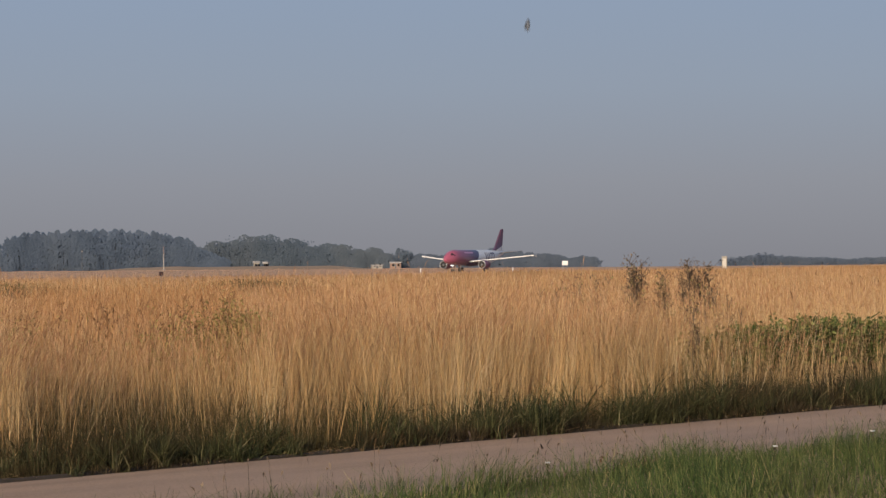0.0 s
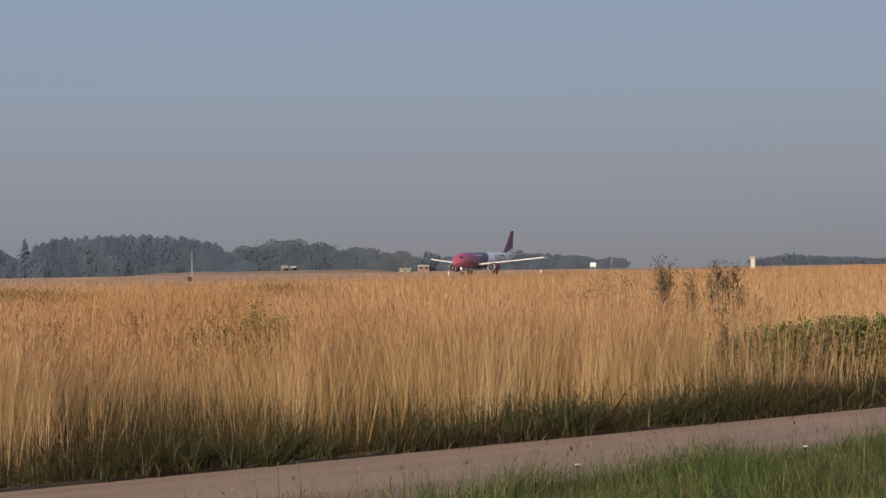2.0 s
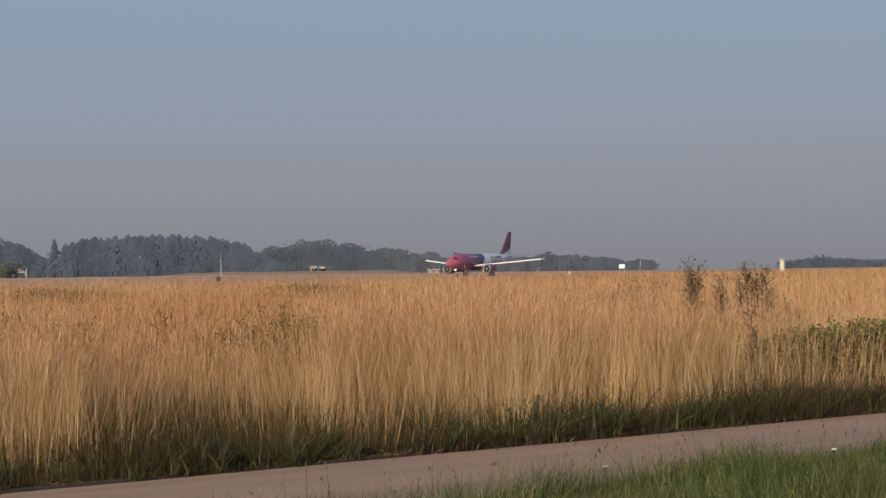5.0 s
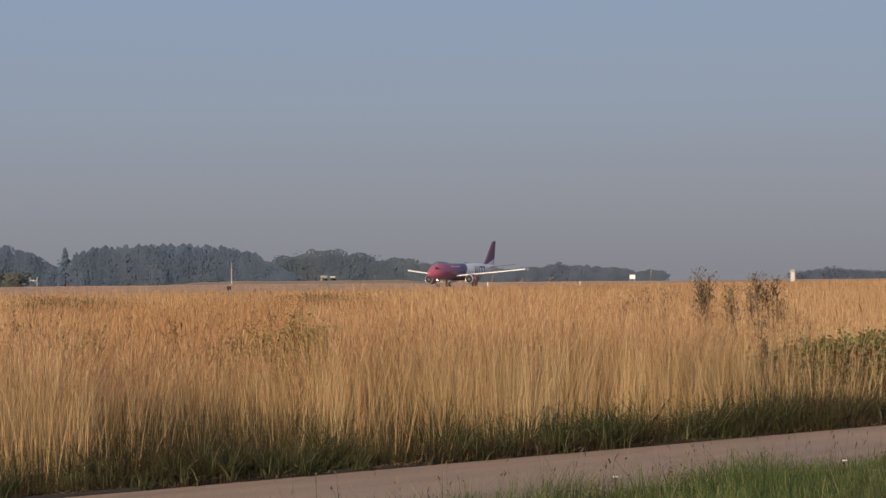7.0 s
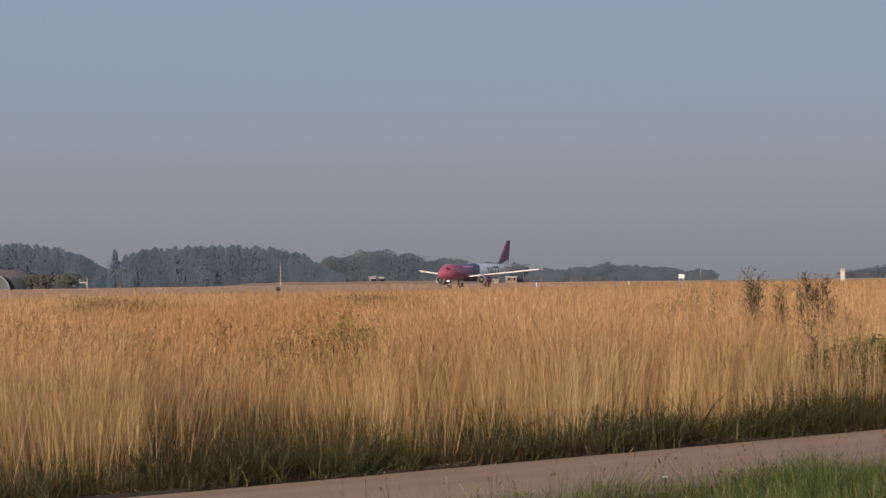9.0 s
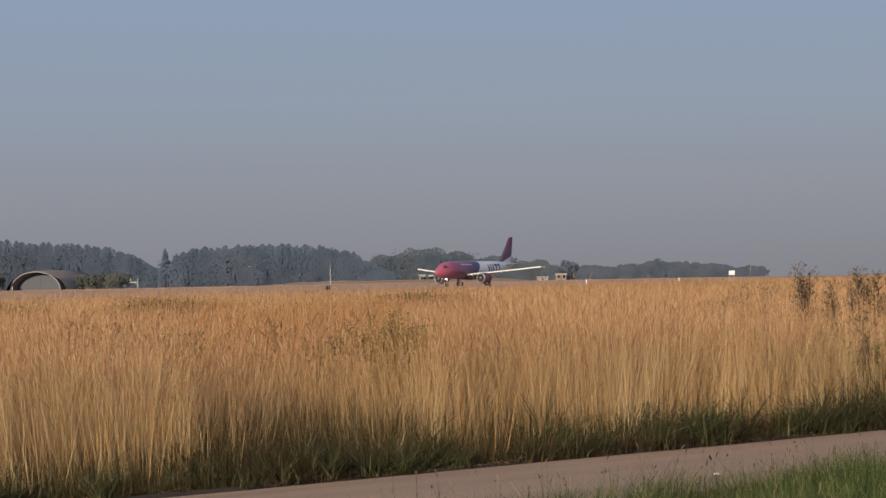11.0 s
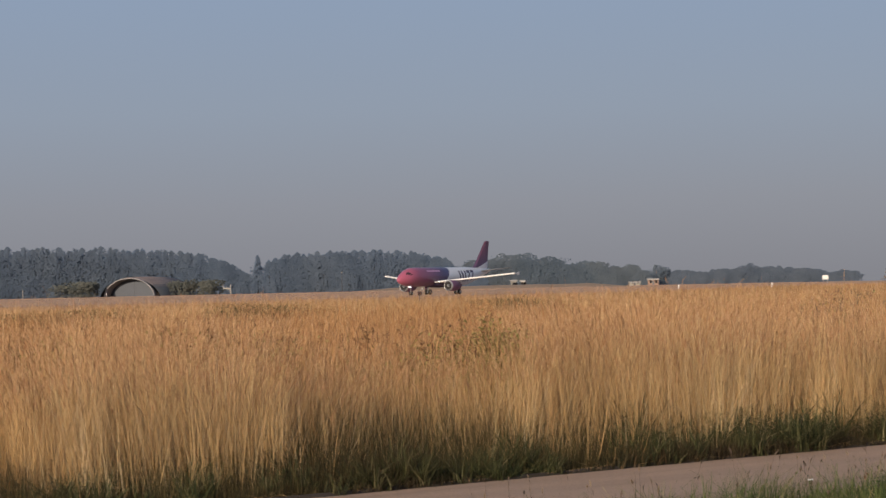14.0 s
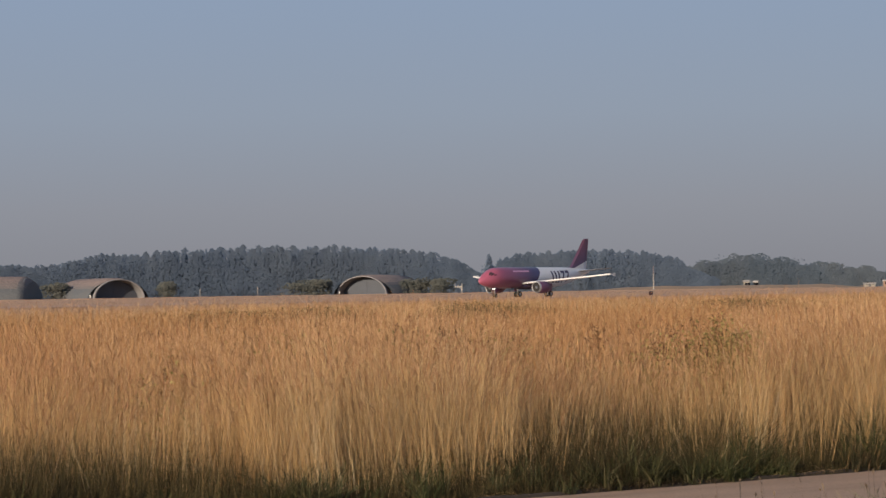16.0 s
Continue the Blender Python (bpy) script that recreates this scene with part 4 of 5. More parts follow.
def tree(kind, label, m, h, w, n, mat):
    t = thing("tree", label, "tree", m)
    bm = bmesh.new()
    tube(bm, (0, 0, -0.2), (0.1, 0, h * 0.5), 0.3, 0.18, 7)
    tube(bm, (0.1, 0, h * 0.5), (0, 0.1, h * 0.9), 0.18, 0.05, 7)
    for k in range(6):
        a = k * 2.4
        z = h * (0.3 + 0.08 * k)
        tube(bm, (0.06, 0, z), (math.cos(a) * w * 0.35, math.sin(a) * w * 0.35, z + h * 0.12), 0.1, 0.03, 5)
    part("trunk", bm, BARK, t)
    p, s = tree_points(kind, h, w, n)
    # axis set behind the tree, so the leaves face the camera
    v, f = join(clumps(p, s * 0.8, (0.0, 6.0)))
    tagged(mesh_np("crown", v, f, [mat], parent=t), kind="stuff")
    return t


def woods():
    wood("conifer_wood", "dark hazy conifer wood behind the aircraft shelters", HAZED_CONIFER, "conifer",
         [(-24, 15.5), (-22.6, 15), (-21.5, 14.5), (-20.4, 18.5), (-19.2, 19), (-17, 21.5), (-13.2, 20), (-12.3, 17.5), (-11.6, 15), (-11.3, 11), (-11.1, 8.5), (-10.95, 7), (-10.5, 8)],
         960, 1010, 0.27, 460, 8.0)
    wood("conifer_wood", "dark hazy mixed wood beyond the runway", HAZED_CONIFER, "conifer",
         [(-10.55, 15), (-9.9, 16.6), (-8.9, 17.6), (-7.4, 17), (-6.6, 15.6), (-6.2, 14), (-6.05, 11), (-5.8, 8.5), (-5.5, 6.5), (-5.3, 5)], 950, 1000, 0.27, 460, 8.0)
    wood("broadleaf_wood", "hazy rounded broadleaf trees beyond the runway", HAZED_BROADLEAF, "broadleaf",
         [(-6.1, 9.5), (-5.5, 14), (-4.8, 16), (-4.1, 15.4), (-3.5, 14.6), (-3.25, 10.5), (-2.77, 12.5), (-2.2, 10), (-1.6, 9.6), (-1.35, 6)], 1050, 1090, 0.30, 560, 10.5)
    wood("broadleaf_wood", "low far hazy tree line on the horizon", HAZED_FARLEAF, "broadleaf",
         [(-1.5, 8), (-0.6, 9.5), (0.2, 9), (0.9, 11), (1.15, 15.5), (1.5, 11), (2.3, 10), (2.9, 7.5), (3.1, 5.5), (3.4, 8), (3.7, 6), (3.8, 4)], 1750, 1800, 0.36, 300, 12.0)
    wood("broadleaf_wood", "faint far tree line on the horizon", HAZED_FARLEAF, "broadleaf",
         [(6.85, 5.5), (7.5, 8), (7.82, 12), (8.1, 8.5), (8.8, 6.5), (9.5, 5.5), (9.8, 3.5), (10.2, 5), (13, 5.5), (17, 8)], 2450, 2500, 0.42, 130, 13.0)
    tree("conifer", "single dark fir between two woods", place(-10.83, 955), 15.6, 6.0, 800, HAZED_CONIFER)
    tree("broadleaf", "single round broadleaf tree by the airfield building", place(-1.0, 1080), 9.6, 7.0, 900, HAZED_BROADLEAF)
    for az, w in ((-15.4, 13), (-14.9, 9), (-12.6, 9), (-12.0, 10), (-21.3, 10), (-18.7, 9)):
        t = thing("bush", "grey-green bush on the bank of an aircraft shelter", "bush", place(az, 812), "bushes by the shelters")
        bm = bmesh.new()
        for k in range(5):
            tube(bm, (k - 2, 0, -0.1), ((k - 2) * 1.4, 0.3, 2.5), 0.08, 0.03, 5)
        part("stem", bm, BARK, t)
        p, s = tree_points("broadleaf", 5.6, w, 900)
        # axis set behind the bush, so the leaves face the camera
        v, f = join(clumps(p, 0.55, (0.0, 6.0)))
        tagged(mesh_np("crown", v, f, [HAZED_SHRUB], parent=t), kind="stuff")


woods()

# ---- aircraft shelters ----


def arc(r, h, n, x):
    """A flattened half ring of points from one foot to the other."""
    return [Vector((x, r * math.cos(math.pi * k / n), h * math.sin(math.pi * k / n))) for k in range(n + 1)]


def shelter(m):
    """A vaulted shelter, its mouth towards +x."""
    t = thing("aircraft_shelter", "arched concrete aircraft shelter covered with grassed earth", "hangar", m, "aircraft shelters")
    n = 20

    def shell(x0, x1, r0, h0, r1, h1, extra=0.0):
        bm = bmesh.new()
        rows = []
        for x, r, h in ((x0, r1, h1), (x1, r1, h1), (x1, r0, h0), (x0, r0, h0)):
            rows.append([bm.verts.new(p) for p in arc(r, h, n, x)])
        for a, b in zip(rows, rows[1:] + rows[:1]):
            for k in range(n):
                bm.faces.new((a[k], a[k + 1], b[k + 1], b[k]))
        bmesh.ops.recalc_face_normals(bm, faces=bm.faces[:])
        return bm

    part("rim", shell(-0.7, 0.3, 9.62, 7.52, 9.95, 7.82), RIM, t, "pale concrete arch rim")
    part("vault", shell(-32, -0.7, 9.5, 7.4, 9.9, 7.75), VAULT_SHADE, t)
    bm = bmesh.new()
    rows = []
    for x, r, h in ((-33.5, 9.5, 6.5), (-31, 10.6, 8.2), (-16, 10.8, 8.4), (-3, 10.6, 8.2), (-0.75, 9.93, 7.79)):
        pts = []
        for k in range(n + 1):
            c, s = math.cos(math.pi * k / n), math.sin(math.pi * k / n)
            q = 0.35 * noise.noise((x * 0.2, k * 0.4, 2))
            pts.append(bm.verts.new((x, r * c * (1 + 0.2 * (1 - s)), max(-0.3, h * s ** 0.9 + q - 0.1))))
        rows.append(pts)
    for a, b in zip(rows, rows[1:]):
        for k in range(n):
            bm.faces.new((a[k], a[k + 1], b[k + 1], b[k])).smooth = True
    bm.faces.new(rows[0])
    bmesh.ops.recalc_face_normals(bm, faces=bm.faces[:])
    part("earth_cover", bm, BANK, t, "grassed earth cover with a sunlit crown painted on")
    for y in (-1, 1):
        bm = bmesh.new()
        pts = [Vector((-4.5, 0.03 * y, -0.2))] + [Vector((-4.5, y * 9.4 * math.cos(math.pi / 2 * k / 10), 7.1 * math.sin(math.pi / 2 * k / 10))) for k in range(11)]
        f1 = bm.faces.new([bm.verts.new(p) for p in pts])
        r = bmesh.ops.extrude_face_region(bm, geom=[f1])
        bmesh.ops.translate(bm, verts=[e for e in r["geom"] if isinstance(e, bmesh.types.BMVert)], vec=(-0.4, 0, 0))
        bmesh.ops.recalc_face_normals(bm, faces=bm.faces[:])
        part("door_leaf", bm, DOOR_SHADE, t, "door leaf toned for the shaded shelter mouth")
    return t


def shelters():
    first = shelter(place(-13.95, 810, -0.1, -76.1 - 26) @ Matrix.Diagonal((0.9, 0.96, 0.84, 1)))
    copy_thing(first, place(-19.85, 800, -0.1, -70 + 27))
    copy_thing(first, place(-24.3, 700, -0.1, -68 + 75 + 180))


shelters()

# ---- small airfield things ----


def post_thing(name, label, category, m, h, r, mat, group=""):
    t = thing(name, label, category, m, group)
    part("post", tube(bmesh.new(), (0, 0, -0.2), (0, 0, h), r, r * 0.8, 8), mat, t)
    return t


def mast(m):
    t = thing("mast", "slender white mast with a faded red top", "mast", m)
    part("base_plate", box(bmesh.new(), -0.6, 0.6, -0.6, 0.6, -0.2, 0.35, 0.05), CONCRETE, t)
    part("pole", tube(bmesh.new(), (0, 0, 0.3), (0, 0, 5.4), 0.13, 0.10, 10), OFFWHITE, t)
    part("top_pole", tube(bmesh.new(), (0, 0, 5.4), (0, 0, 7.6), 0.09, 0.05, 10), RED, t, "faded red upper pole")
    part("bracket", box(bmesh.new(), -0.3, 0.3, -0.08, 0.08, 5.25, 5.45, 0.03), DARK_STEEL, t)


def lamp_mast(m):
    t = thing("lamp_mast", "thin grey mast with a white lamp head", "lamp", m)
    part("pole", tube(bmesh.new(), (0, 0, -0.2), (0, 0, 7.2), 0.1, 0.06, 8), DARK_STEEL, t)
    part("lamp_head", box(bmesh.new(), -0.28, 0.28, -0.2, 0.2, 7.1, 7.4, 0.06), OFFWHITE, t, "white lamp head")


def field_marker(m):
    t = thing("field_marker", "dark red marker box on a post in the grass", "marker", m)
    part("post", tube(bmesh.new(), (0, 0, -0.5), (0, 0, 1.15), 0.025, 0.025, 8), DARK_STEEL, t)
    part("box", box(bmesh.new(), -0.08, 0.08, -0.07, 0.07, 1.15, 1.31, 0.012), DARK_RED, t)
    part("cap", box(bmesh.new(), -0.085, 0.085, -0.075, 0.075, 1.31, 1.33, 0.006), DARK_STEEL, t)


def sign_board(m):
    t = thing("sign_board", "blank white board on two posts by the runway", "sign", m)
    part("board", box(bmesh.new(), -0.62, 0.62, -0.06, 0.06, 1.35, 2.25, 0.02), WHITE, t)
    for x in (-0.45, 0.45):
        part("post", tube(bmesh.new(), (x, 0.1, -0.2), (x, 0.1, 2.15), 0.05, 0.05, 8), STEEL, t)


def cabinet_hut(m):
    t = thing("equipment_hut", "narrow pale beige equipment hut in the grass", "hut", m)
    part("body", box(bmesh.new(), -0.5, 0.5, -0.6, 0.6, -0.2, 2.6, 0.02), BEIGE, t)
    part("roof", box(bmesh.new(), -0.56, 0.56, -0.68, 0.68, 2.6, 2.7, 0.02), ROOFING, t)
    d = part("door", box(bmesh.new(), -0.36, 0.36, -0.64, -0.6, 0.1, 2.2, 0.01), OFFWHITE, t, "pale door")
    part("handle", box(bmesh.new(), 0.24, 0.28, -0.67, -0.64, 1.0, 1.2, 0.005), DARK_STEEL, d)


def antenna_frame(m):
    t = thing("antenna_frame", "pale steel antenna frame on one tall leg", "antenna", m)
    part("leg", tube(bmesh.new(), (1.0, 0, -0.2), (1.0, 0, 2.9), 0.13, 0.10, 8), OFFWHITE, t)
    part("beam", box(bmesh.new(), -1.2, 1.1, -0.10, 0.10, 1.72, 1.94, 0.03), OFFWHITE, t)
    part("brace", tube(bmesh.new(), (1.0, 0, 0.9), (0.1, 0, 1.75), 0.06, 0.06, 6), OFFWHITE, t)
    for x, h in ((-1.1, 3.1), (-0.1, 2.4)):
        part("aerial", tube(bmesh.new(), (x, 0, 1.75), (x, 0, h), 0.08, 0.06, 6), OFFWHITE, t)
    part("foot", box(bmesh.new(), 0.6, 1.4, -0.4, 0.4, -0.2, 0.15, 0.03), CONCRETE, t)


def runway_marker(m):
    t = thing("runway_marker", "small white marker post beside the runway", "marker", m, "white runway markers")
    part("foot", box(bmesh.new(), -0.25, 0.25, -0.25, 0.25, -0.1, 0.1, 0.03), CONCRETE, t)
    part("post", tube(bmesh.new(), (0, 0, 0.1), (0, 0, 1.3), 0.17, 0.12, 10), WHITE, t)
    return t


def low_building(m, w, d, h, wall, label):
    t = thing("airfield_building", label, "building", m)
    part("wall", box(bmesh.new(), -w / 2, w / 2, -d / 2, d / 2, -0.2, h), wall, t)
    part("roof", box(bmesh.new(), -w / 2 - 0.3, w / 2 + 0.3, -d / 2 - 0.3, d / 2 + 0.3, h, h + 0.6, 0.04), ROOFING, t, "pale flat roof edge")
    for x in (-0.3, 0.2):
        wd = part("window", box(bmesh.new(), x * w, x * w + 0.9, -d / 2 - 0.03, -d / 2 + 0.05, 1.0, 2.1, 0.01), GLASS_DARK, t)
        part("window_sill", box(bmesh.new(), x * w - 0.05, x * w + 0.95, -d / 2 - 0.1, -d / 2, 0.92, 1.0, 0.01), CONCRETE, wd)
    part("door", box(bmesh.new(), -0.45, 0.45, -d / 2 - 0.03, -d / 2 + 0.05, -0.1, 2.0, 0.01), DARK_STEEL, t)
    return t


def earth_bank(az0, az1, d, h, label):
    bm = bmesh.new()
    rows = []
    for a in np.linspace(az0, az1, 60):
        f = (a - az0) / (az1 - az0)
        hh = h * min(1, 6 * f, 6 * (1 - f)) * (0.9 + 0.3 * noise.noise((a * 1.3, 0, 0)))
        row = []
        for dd, z in ((-9, -0.3), (-5, 0.45), (-1, 1.0), (1.5, 1.0), (8, -0.3)):
            p = place(a, d + dd).translation
            row.append(bm.verts.new((p.x, p.y, p.z + (hh * z if z > 0 else z))))
        rows.append(row)
    for p, q in zip(rows, rows[1:]):
        for k in range(4):
            bm.faces.new((p[k], p[k + 1], q[k + 1], q[k])).smooth = True
    bmesh.ops.recalc_face_normals(bm, faces=bm.faces[:])
    tagged(part("earth_bank", bm, DRY_BANK), label, "bank", kind="structure")


mast(place(-6.815, 750))
lamp_mast(place(-8.78, 860))
field_marker(place(-6.88, 100, 0.10))
sign_board(place(2.99, 500, 0, 4))
cabinet_hut(place(6.87, 470, 0, -10))
antenna_frame(place(-11.58, 690))
mk = runway_marker(place(-0.55, 620))
for az, d in ((1.71, 640), (-14.5, 780), (-20.55, 780)):
    copy_thing(mk, place(az, d))
for az in (-17.9, -16.5):
    post_thing("fence_post", "thin pale post before the wood", "post", place(az, 830), 3.2, 0.14, OFFWHITE, "pale posts before the wood")
earth_bank(-8.6, -1.6, 790, 1.3, "low dry earth bank beyond the runway")
low_building(place(-4.57, 850, 0, 10), 2.0, 2.4, 2.5, BEIGE, "small pale site cabin beyond the runway")
low_building(place(-4.33, 856, 0, -8), 1.6, 2.4, 2.3, BEIGE, "small pale site cabin beyond the runway")
low_building(place(-1.16, 1000, 0, -3), 4.6, 4.0, 2.3, BRICK, "small brown airfield building with a pale flat roof")
low_building(place(-1.62, 1004, 0, 5), 4.6, 3.0, 1.2, BEIGE, "low pale airfield building beside bushes")

# ---- the airliner ----


def livery():
    m, n, l, b = material("hazed_airliner_paint", 0.35)
    tc = n.new("ShaderNodeTexCoord")
    sep = n.new("ShaderNodeSeparateXYZ")
    l.new(tc.outputs["Object"], sep.inputs[0])

    def calc(op, a, c):
        k = n.new("ShaderNodeMath")
        k.operation = op
        for s, v in ((k.inputs[0], a), (k.inputs[1], c)):
            if isinstance(v, (int, float)):
                s.default_value = v
            else:
                l.new(v, s)
        return k.outputs[0]

    aft = calc("MULTIPLY", sep.outputs["X"], -1.0)
    up = calc("SUBTRACT", sep.outputs["Z"], 1.8)
    curve = calc("MULTIPLY", calc("POWER", calc("MAXIMUM", up, 0.0), 0.6), 1.7)
    s = calc("SUBTRACT", aft, curve)
    # livery colours are greyed to carry the haze of the distance
    body = ramp(n, l, calc("DIVIDE", s, 17.0), [(0.0, (0.41, 0.105, 0.165)), (0.16, (0.30, 0.078, 0.14)), (0.42, (0.205, 0.072, 0.145)), (0.64, (0.105, 0.048, 0.115)), (0.72, (0.062, 0.042, 0.115)), (0.86, (0.052, 0.04, 0.11))])
    c = mix(n, l, calc("GREATER_THAN", s, 14.4), body, (0.74, 0.75, 0.77))
    c = mix(n, l, 0.12, c, noise_tex(n, l, 1.2, 5), "MULTIPLY")
    l.new(c, b.inputs["Base Color"])
    b.inputs["Coat Weight"].default_value = 0.3
    return m


def fin_livery():
    """A white foot that rises towards the rear, indigo above it, magenta towards the top."""
    m, n, l, b = material("hazed_fin_paint", 0.5)
    tc = n.new("ShaderNodeTexCoord")
    dot = n.new("ShaderNodeVectorMath")
    dot.operation = "DOT_PRODUCT"
    dot.inputs[1].default_value = (0.31, 0, 1)
    l.new(tc.outputs["Object"], dot.inputs[0])
    over = n.new("ShaderNodeMapRange")
    over.inputs["From Min"].default_value, over.inputs["From Max"].default_value = -4.1, 0.9
    l.new(dot.outputs["Value"], over.inputs["Value"])
    # fin colours lightened towards grey for distance haze
    c = ramp(n, l, over.outputs[0], [(0.0, (0.70, 0.70, 0.72)), (0.008, (0.11, 0.075, 0.15)), (0.5, (0.17, 0.075, 0.135)), (1.0, (0.20, 0.075, 0.12))])
    l.new(mix(n, l, 0.15, c, noise_tex(n, l, 0.8, 4), "MULTIPLY"), b.inputs["Base Color"])
    return m


def airliner():
    """Nose tip above the origin, x forward, wheels at z = 0."""
    paint = livery()
    # magenta darkened to a dull purple for the shade on the nacelles
    pink = plain("shaded_magenta_paint", (0.145, 0.06, 0.12), 0.5, 0, 0.1, 0.5)
    hazed_fin_paint = fin_livery()
    # lettering lightened for the same haze
    navy = plain("dark_lettering", (0.06, 0.05, 0.10), 0.5)
    blush = plain("light_lettering", (0.62, 0.35, 0.50), 0.4)
    wing_grey = plain("wing_grey", (0.62, 0.63, 0.64), 0.35, 0, 0.08, 0.6)
    # wing grey made darker in place of the tailplane's shaded underside
    tail_shade = plain("tail_shade", (0.26, 0.27, 0.29), 0.45, 0, 0.1, 0.6)
    t = thing("airliner", "pink, purple and white twin-engine airliner rolling on the runway", "airplane")

    sect = [(0.0, 0.04, 3.25), (0.12, 0.25, 3.26), (0.6, 0.62, 3.32), (1.5, 1.06, 3.46), (2.4, 1.40, 3.60), (3.4, 1.70, 3.74), (4.6, 1.90, 3.84),
            (6.5, 1.99, 3.85), (12, 1.99, 3.85), (18, 1.99, 3.85), (24, 1.99, 3.85), (27, 1.84, 4.0), (30, 1.48, 4.3), (33, 1.02, 4.66), (35.5, 0.6, 4.95), (37.2, 0.28, 5.12), (37.57, 0.1, 5.15)]
    n = 28
    rings = [[Vector((-x, r * math.cos(k * math.tau / n), zc + r * 1.04 * math.sin(k * math.tau / n))) for k in range(n)] for x, r, zc in sect]
    fus = part("fuselage", loft(bmesh.new(), rings), paint, t, "pink nose fading to purple, white rear")
    bm = bmesh.new()
    loft(bm, [[Vector((-x, r * 1.25 * math.cos(k * math.tau / 16), 2.35 + h * math.sin(k * math.tau / 16))) for k in range(16)]
              for x, r, h in ((11, 0.4, 0.2), (13, 1.5, 0.75), (16, 1.7, 0.85), (19, 1.5, 0.75), (21.5, 0.4, 0.2))])
    part("belly_fairing", bm, navy, t)
    for y in (-1, 1):
        for k, (x0, x1) in enumerate(((1.9, 2.9), (2.25, 3.15), (2.75, 3.5))):
            bm = bmesh.new()
            q = []
            for x, f in ((x0, 0), (x1, 0), (x1 + 0.05, 1), (x0 + 0.35, 1)):
                r = np.interp(x, [s[0] for s in sect], [s[1] for s in sect]) + 0.03
                zc = np.interp(x, [s[0] for s in sect], [s[2] for s in sect])
                ang = radians(58 - 16 * k) if f else radians(38 - 9 * k)
                q.append(bm.verts.new((-x, y * r * math.cos(ang), zc + r * 1.04 * math.sin(ang))))
            bm.faces.new(q if y > 0 else q[::-1])
            r = bmesh.ops.extrude_face_region(bm, geom=bm.faces[:])
            bmesh.ops.translate(bm, verts=[e for e in r["geom"] if isinstance(e, bmesh.types.BMVert)], vec=(0.02, y * 0.02, 0.02))
            bmesh.ops.recalc_face_normals(bm, faces=bm.faces[:])
            part("cockpit_window", bm, COCKPIT_GLASS, t)

    def side_shape(name, quad, mat, label=""):
        """A flat painted shape on both sides: (aft, angle up the side) corners."""
        for y in (-1, 1):
            bm = bmesh.new()
            m = 6
            rows = []
            for i in range(m + 1):
                f = i / m
                row = []
                for (xa, aa), (xb, ab) in ((quad[0], quad[3]), (quad[1], quad[2])):
                    x, a = xa + (xb - xa) * f, radians(aa + (ab - aa) * f)
                    r = np.interp(x, [s[0] for s in sect], [s[1] for s in sect]) + 0.02
                    zc = np.interp(x, [s[0] for s in sect], [s[2] for s in sect])
                    row.append(bm.verts.new((-x, y * r * math.cos(a), zc + r * 1.04 * math.sin(a))))
                rows.append(row)
            for p, q in zip(rows, rows[1:]):
                bm.faces.new((p[0], p[1], q[1], q[0]))
            bmesh.ops.recalc_face_normals(bm, faces=bm.faces[:])
            part(name, bm, mat, fus, label)

    # plain shapes in the place of the emblem and the small lettering
    for x in (21.4, 22.5):
        side_shape("emblem_bar", [(x + 0.5, -32), (x + 1.0, -32), (x + 0.5, 38), (x, 38)], navy, "dark slanted emblem bar")
    side_shape("emblem_bar", [(23.8, -32), (24.3, -32), (24.3, 38), (23.8, 38)], navy)
    for x in (24.8, 26.5):
        side_shape("emblem_bar", [(x, 22), (x + 1.3, 22), (x + 1.3, 40), (x, 40)], navy)
        side_shape("emblem_bar", [(x, -32), (x + 0.5, -32), (x + 1.3, 22), (x + 0.8, 22)], navy)
    side_shape("lettering_bar", [(9.0, 33), (14.2, 33), (14.2, 43), (9.0, 43)], blush, "pale lettering bar")

    def foil(le, te, y, z, thick):
        """A wing section: points round from the leading edge."""
        c = te - le
        prof = [(0, 0), (0.03, 0.35), (0.15, 0.8), (0.35, 1.0), (0.65, 0.7), (1, 0.04), (0.65, -0.35), (0.35, -0.55), (0.12, -0.45), (0.02, -0.2)]
        return [Vector((-(le + c * f), y, z + thick * g)) for f, g in prof]

    for y in (-1, 1):
        secs = [(11.6, 18.7, 1.2, 2.65, 0.45), (12.6, 18.9, 3.0, 2.85, 0.36), (14.6, 19.3, 6.4, 3.18, 0.24), (17.6, 20.6, 11.8, 3.72, 0.15), (20.2, 21.9, 16.9, 4.25, 0.07)]
        w = part("wing", loft(bmesh.new(), [foil(a, b, y * c, z, th) for a, b, c, z, th in secs]), wing_grey, t, "pale grey swept wing")
        bm = bmesh.new()
        loft(bm, [[Vector((-(le - 0.12), y * c, z + 0.02 + k)) for k in (-0.10, 0.10)] + [Vector((-(le + 0.25), y * c, z + 0.02 + k)) for k in (0.2, -0.14)] for le, te, c, z, th in secs[1:]], smooth=False)
        part("slat", bm, WHITE, w, "bright leading-edge slat")
        bm = bmesh.new()
        loft(bm, [[Vector((-20.5, y * (16.95 + k), 4.2)), Vector((-21.7, y * (16.95 + k), 4.55)), Vector((-22.0, y * (16.95 + k), 4.5)), Vector((-22.0, y * (16.95 + k), 4.2)), Vector((-22.0, y * (16.95 + k), 3.9)), Vector((-21.7, y * (16.95 + k), 3.87))] for k in (-0.04, 0.04)], smooth=False)
        part("wingtip_fence", bm, wing_grey, w)
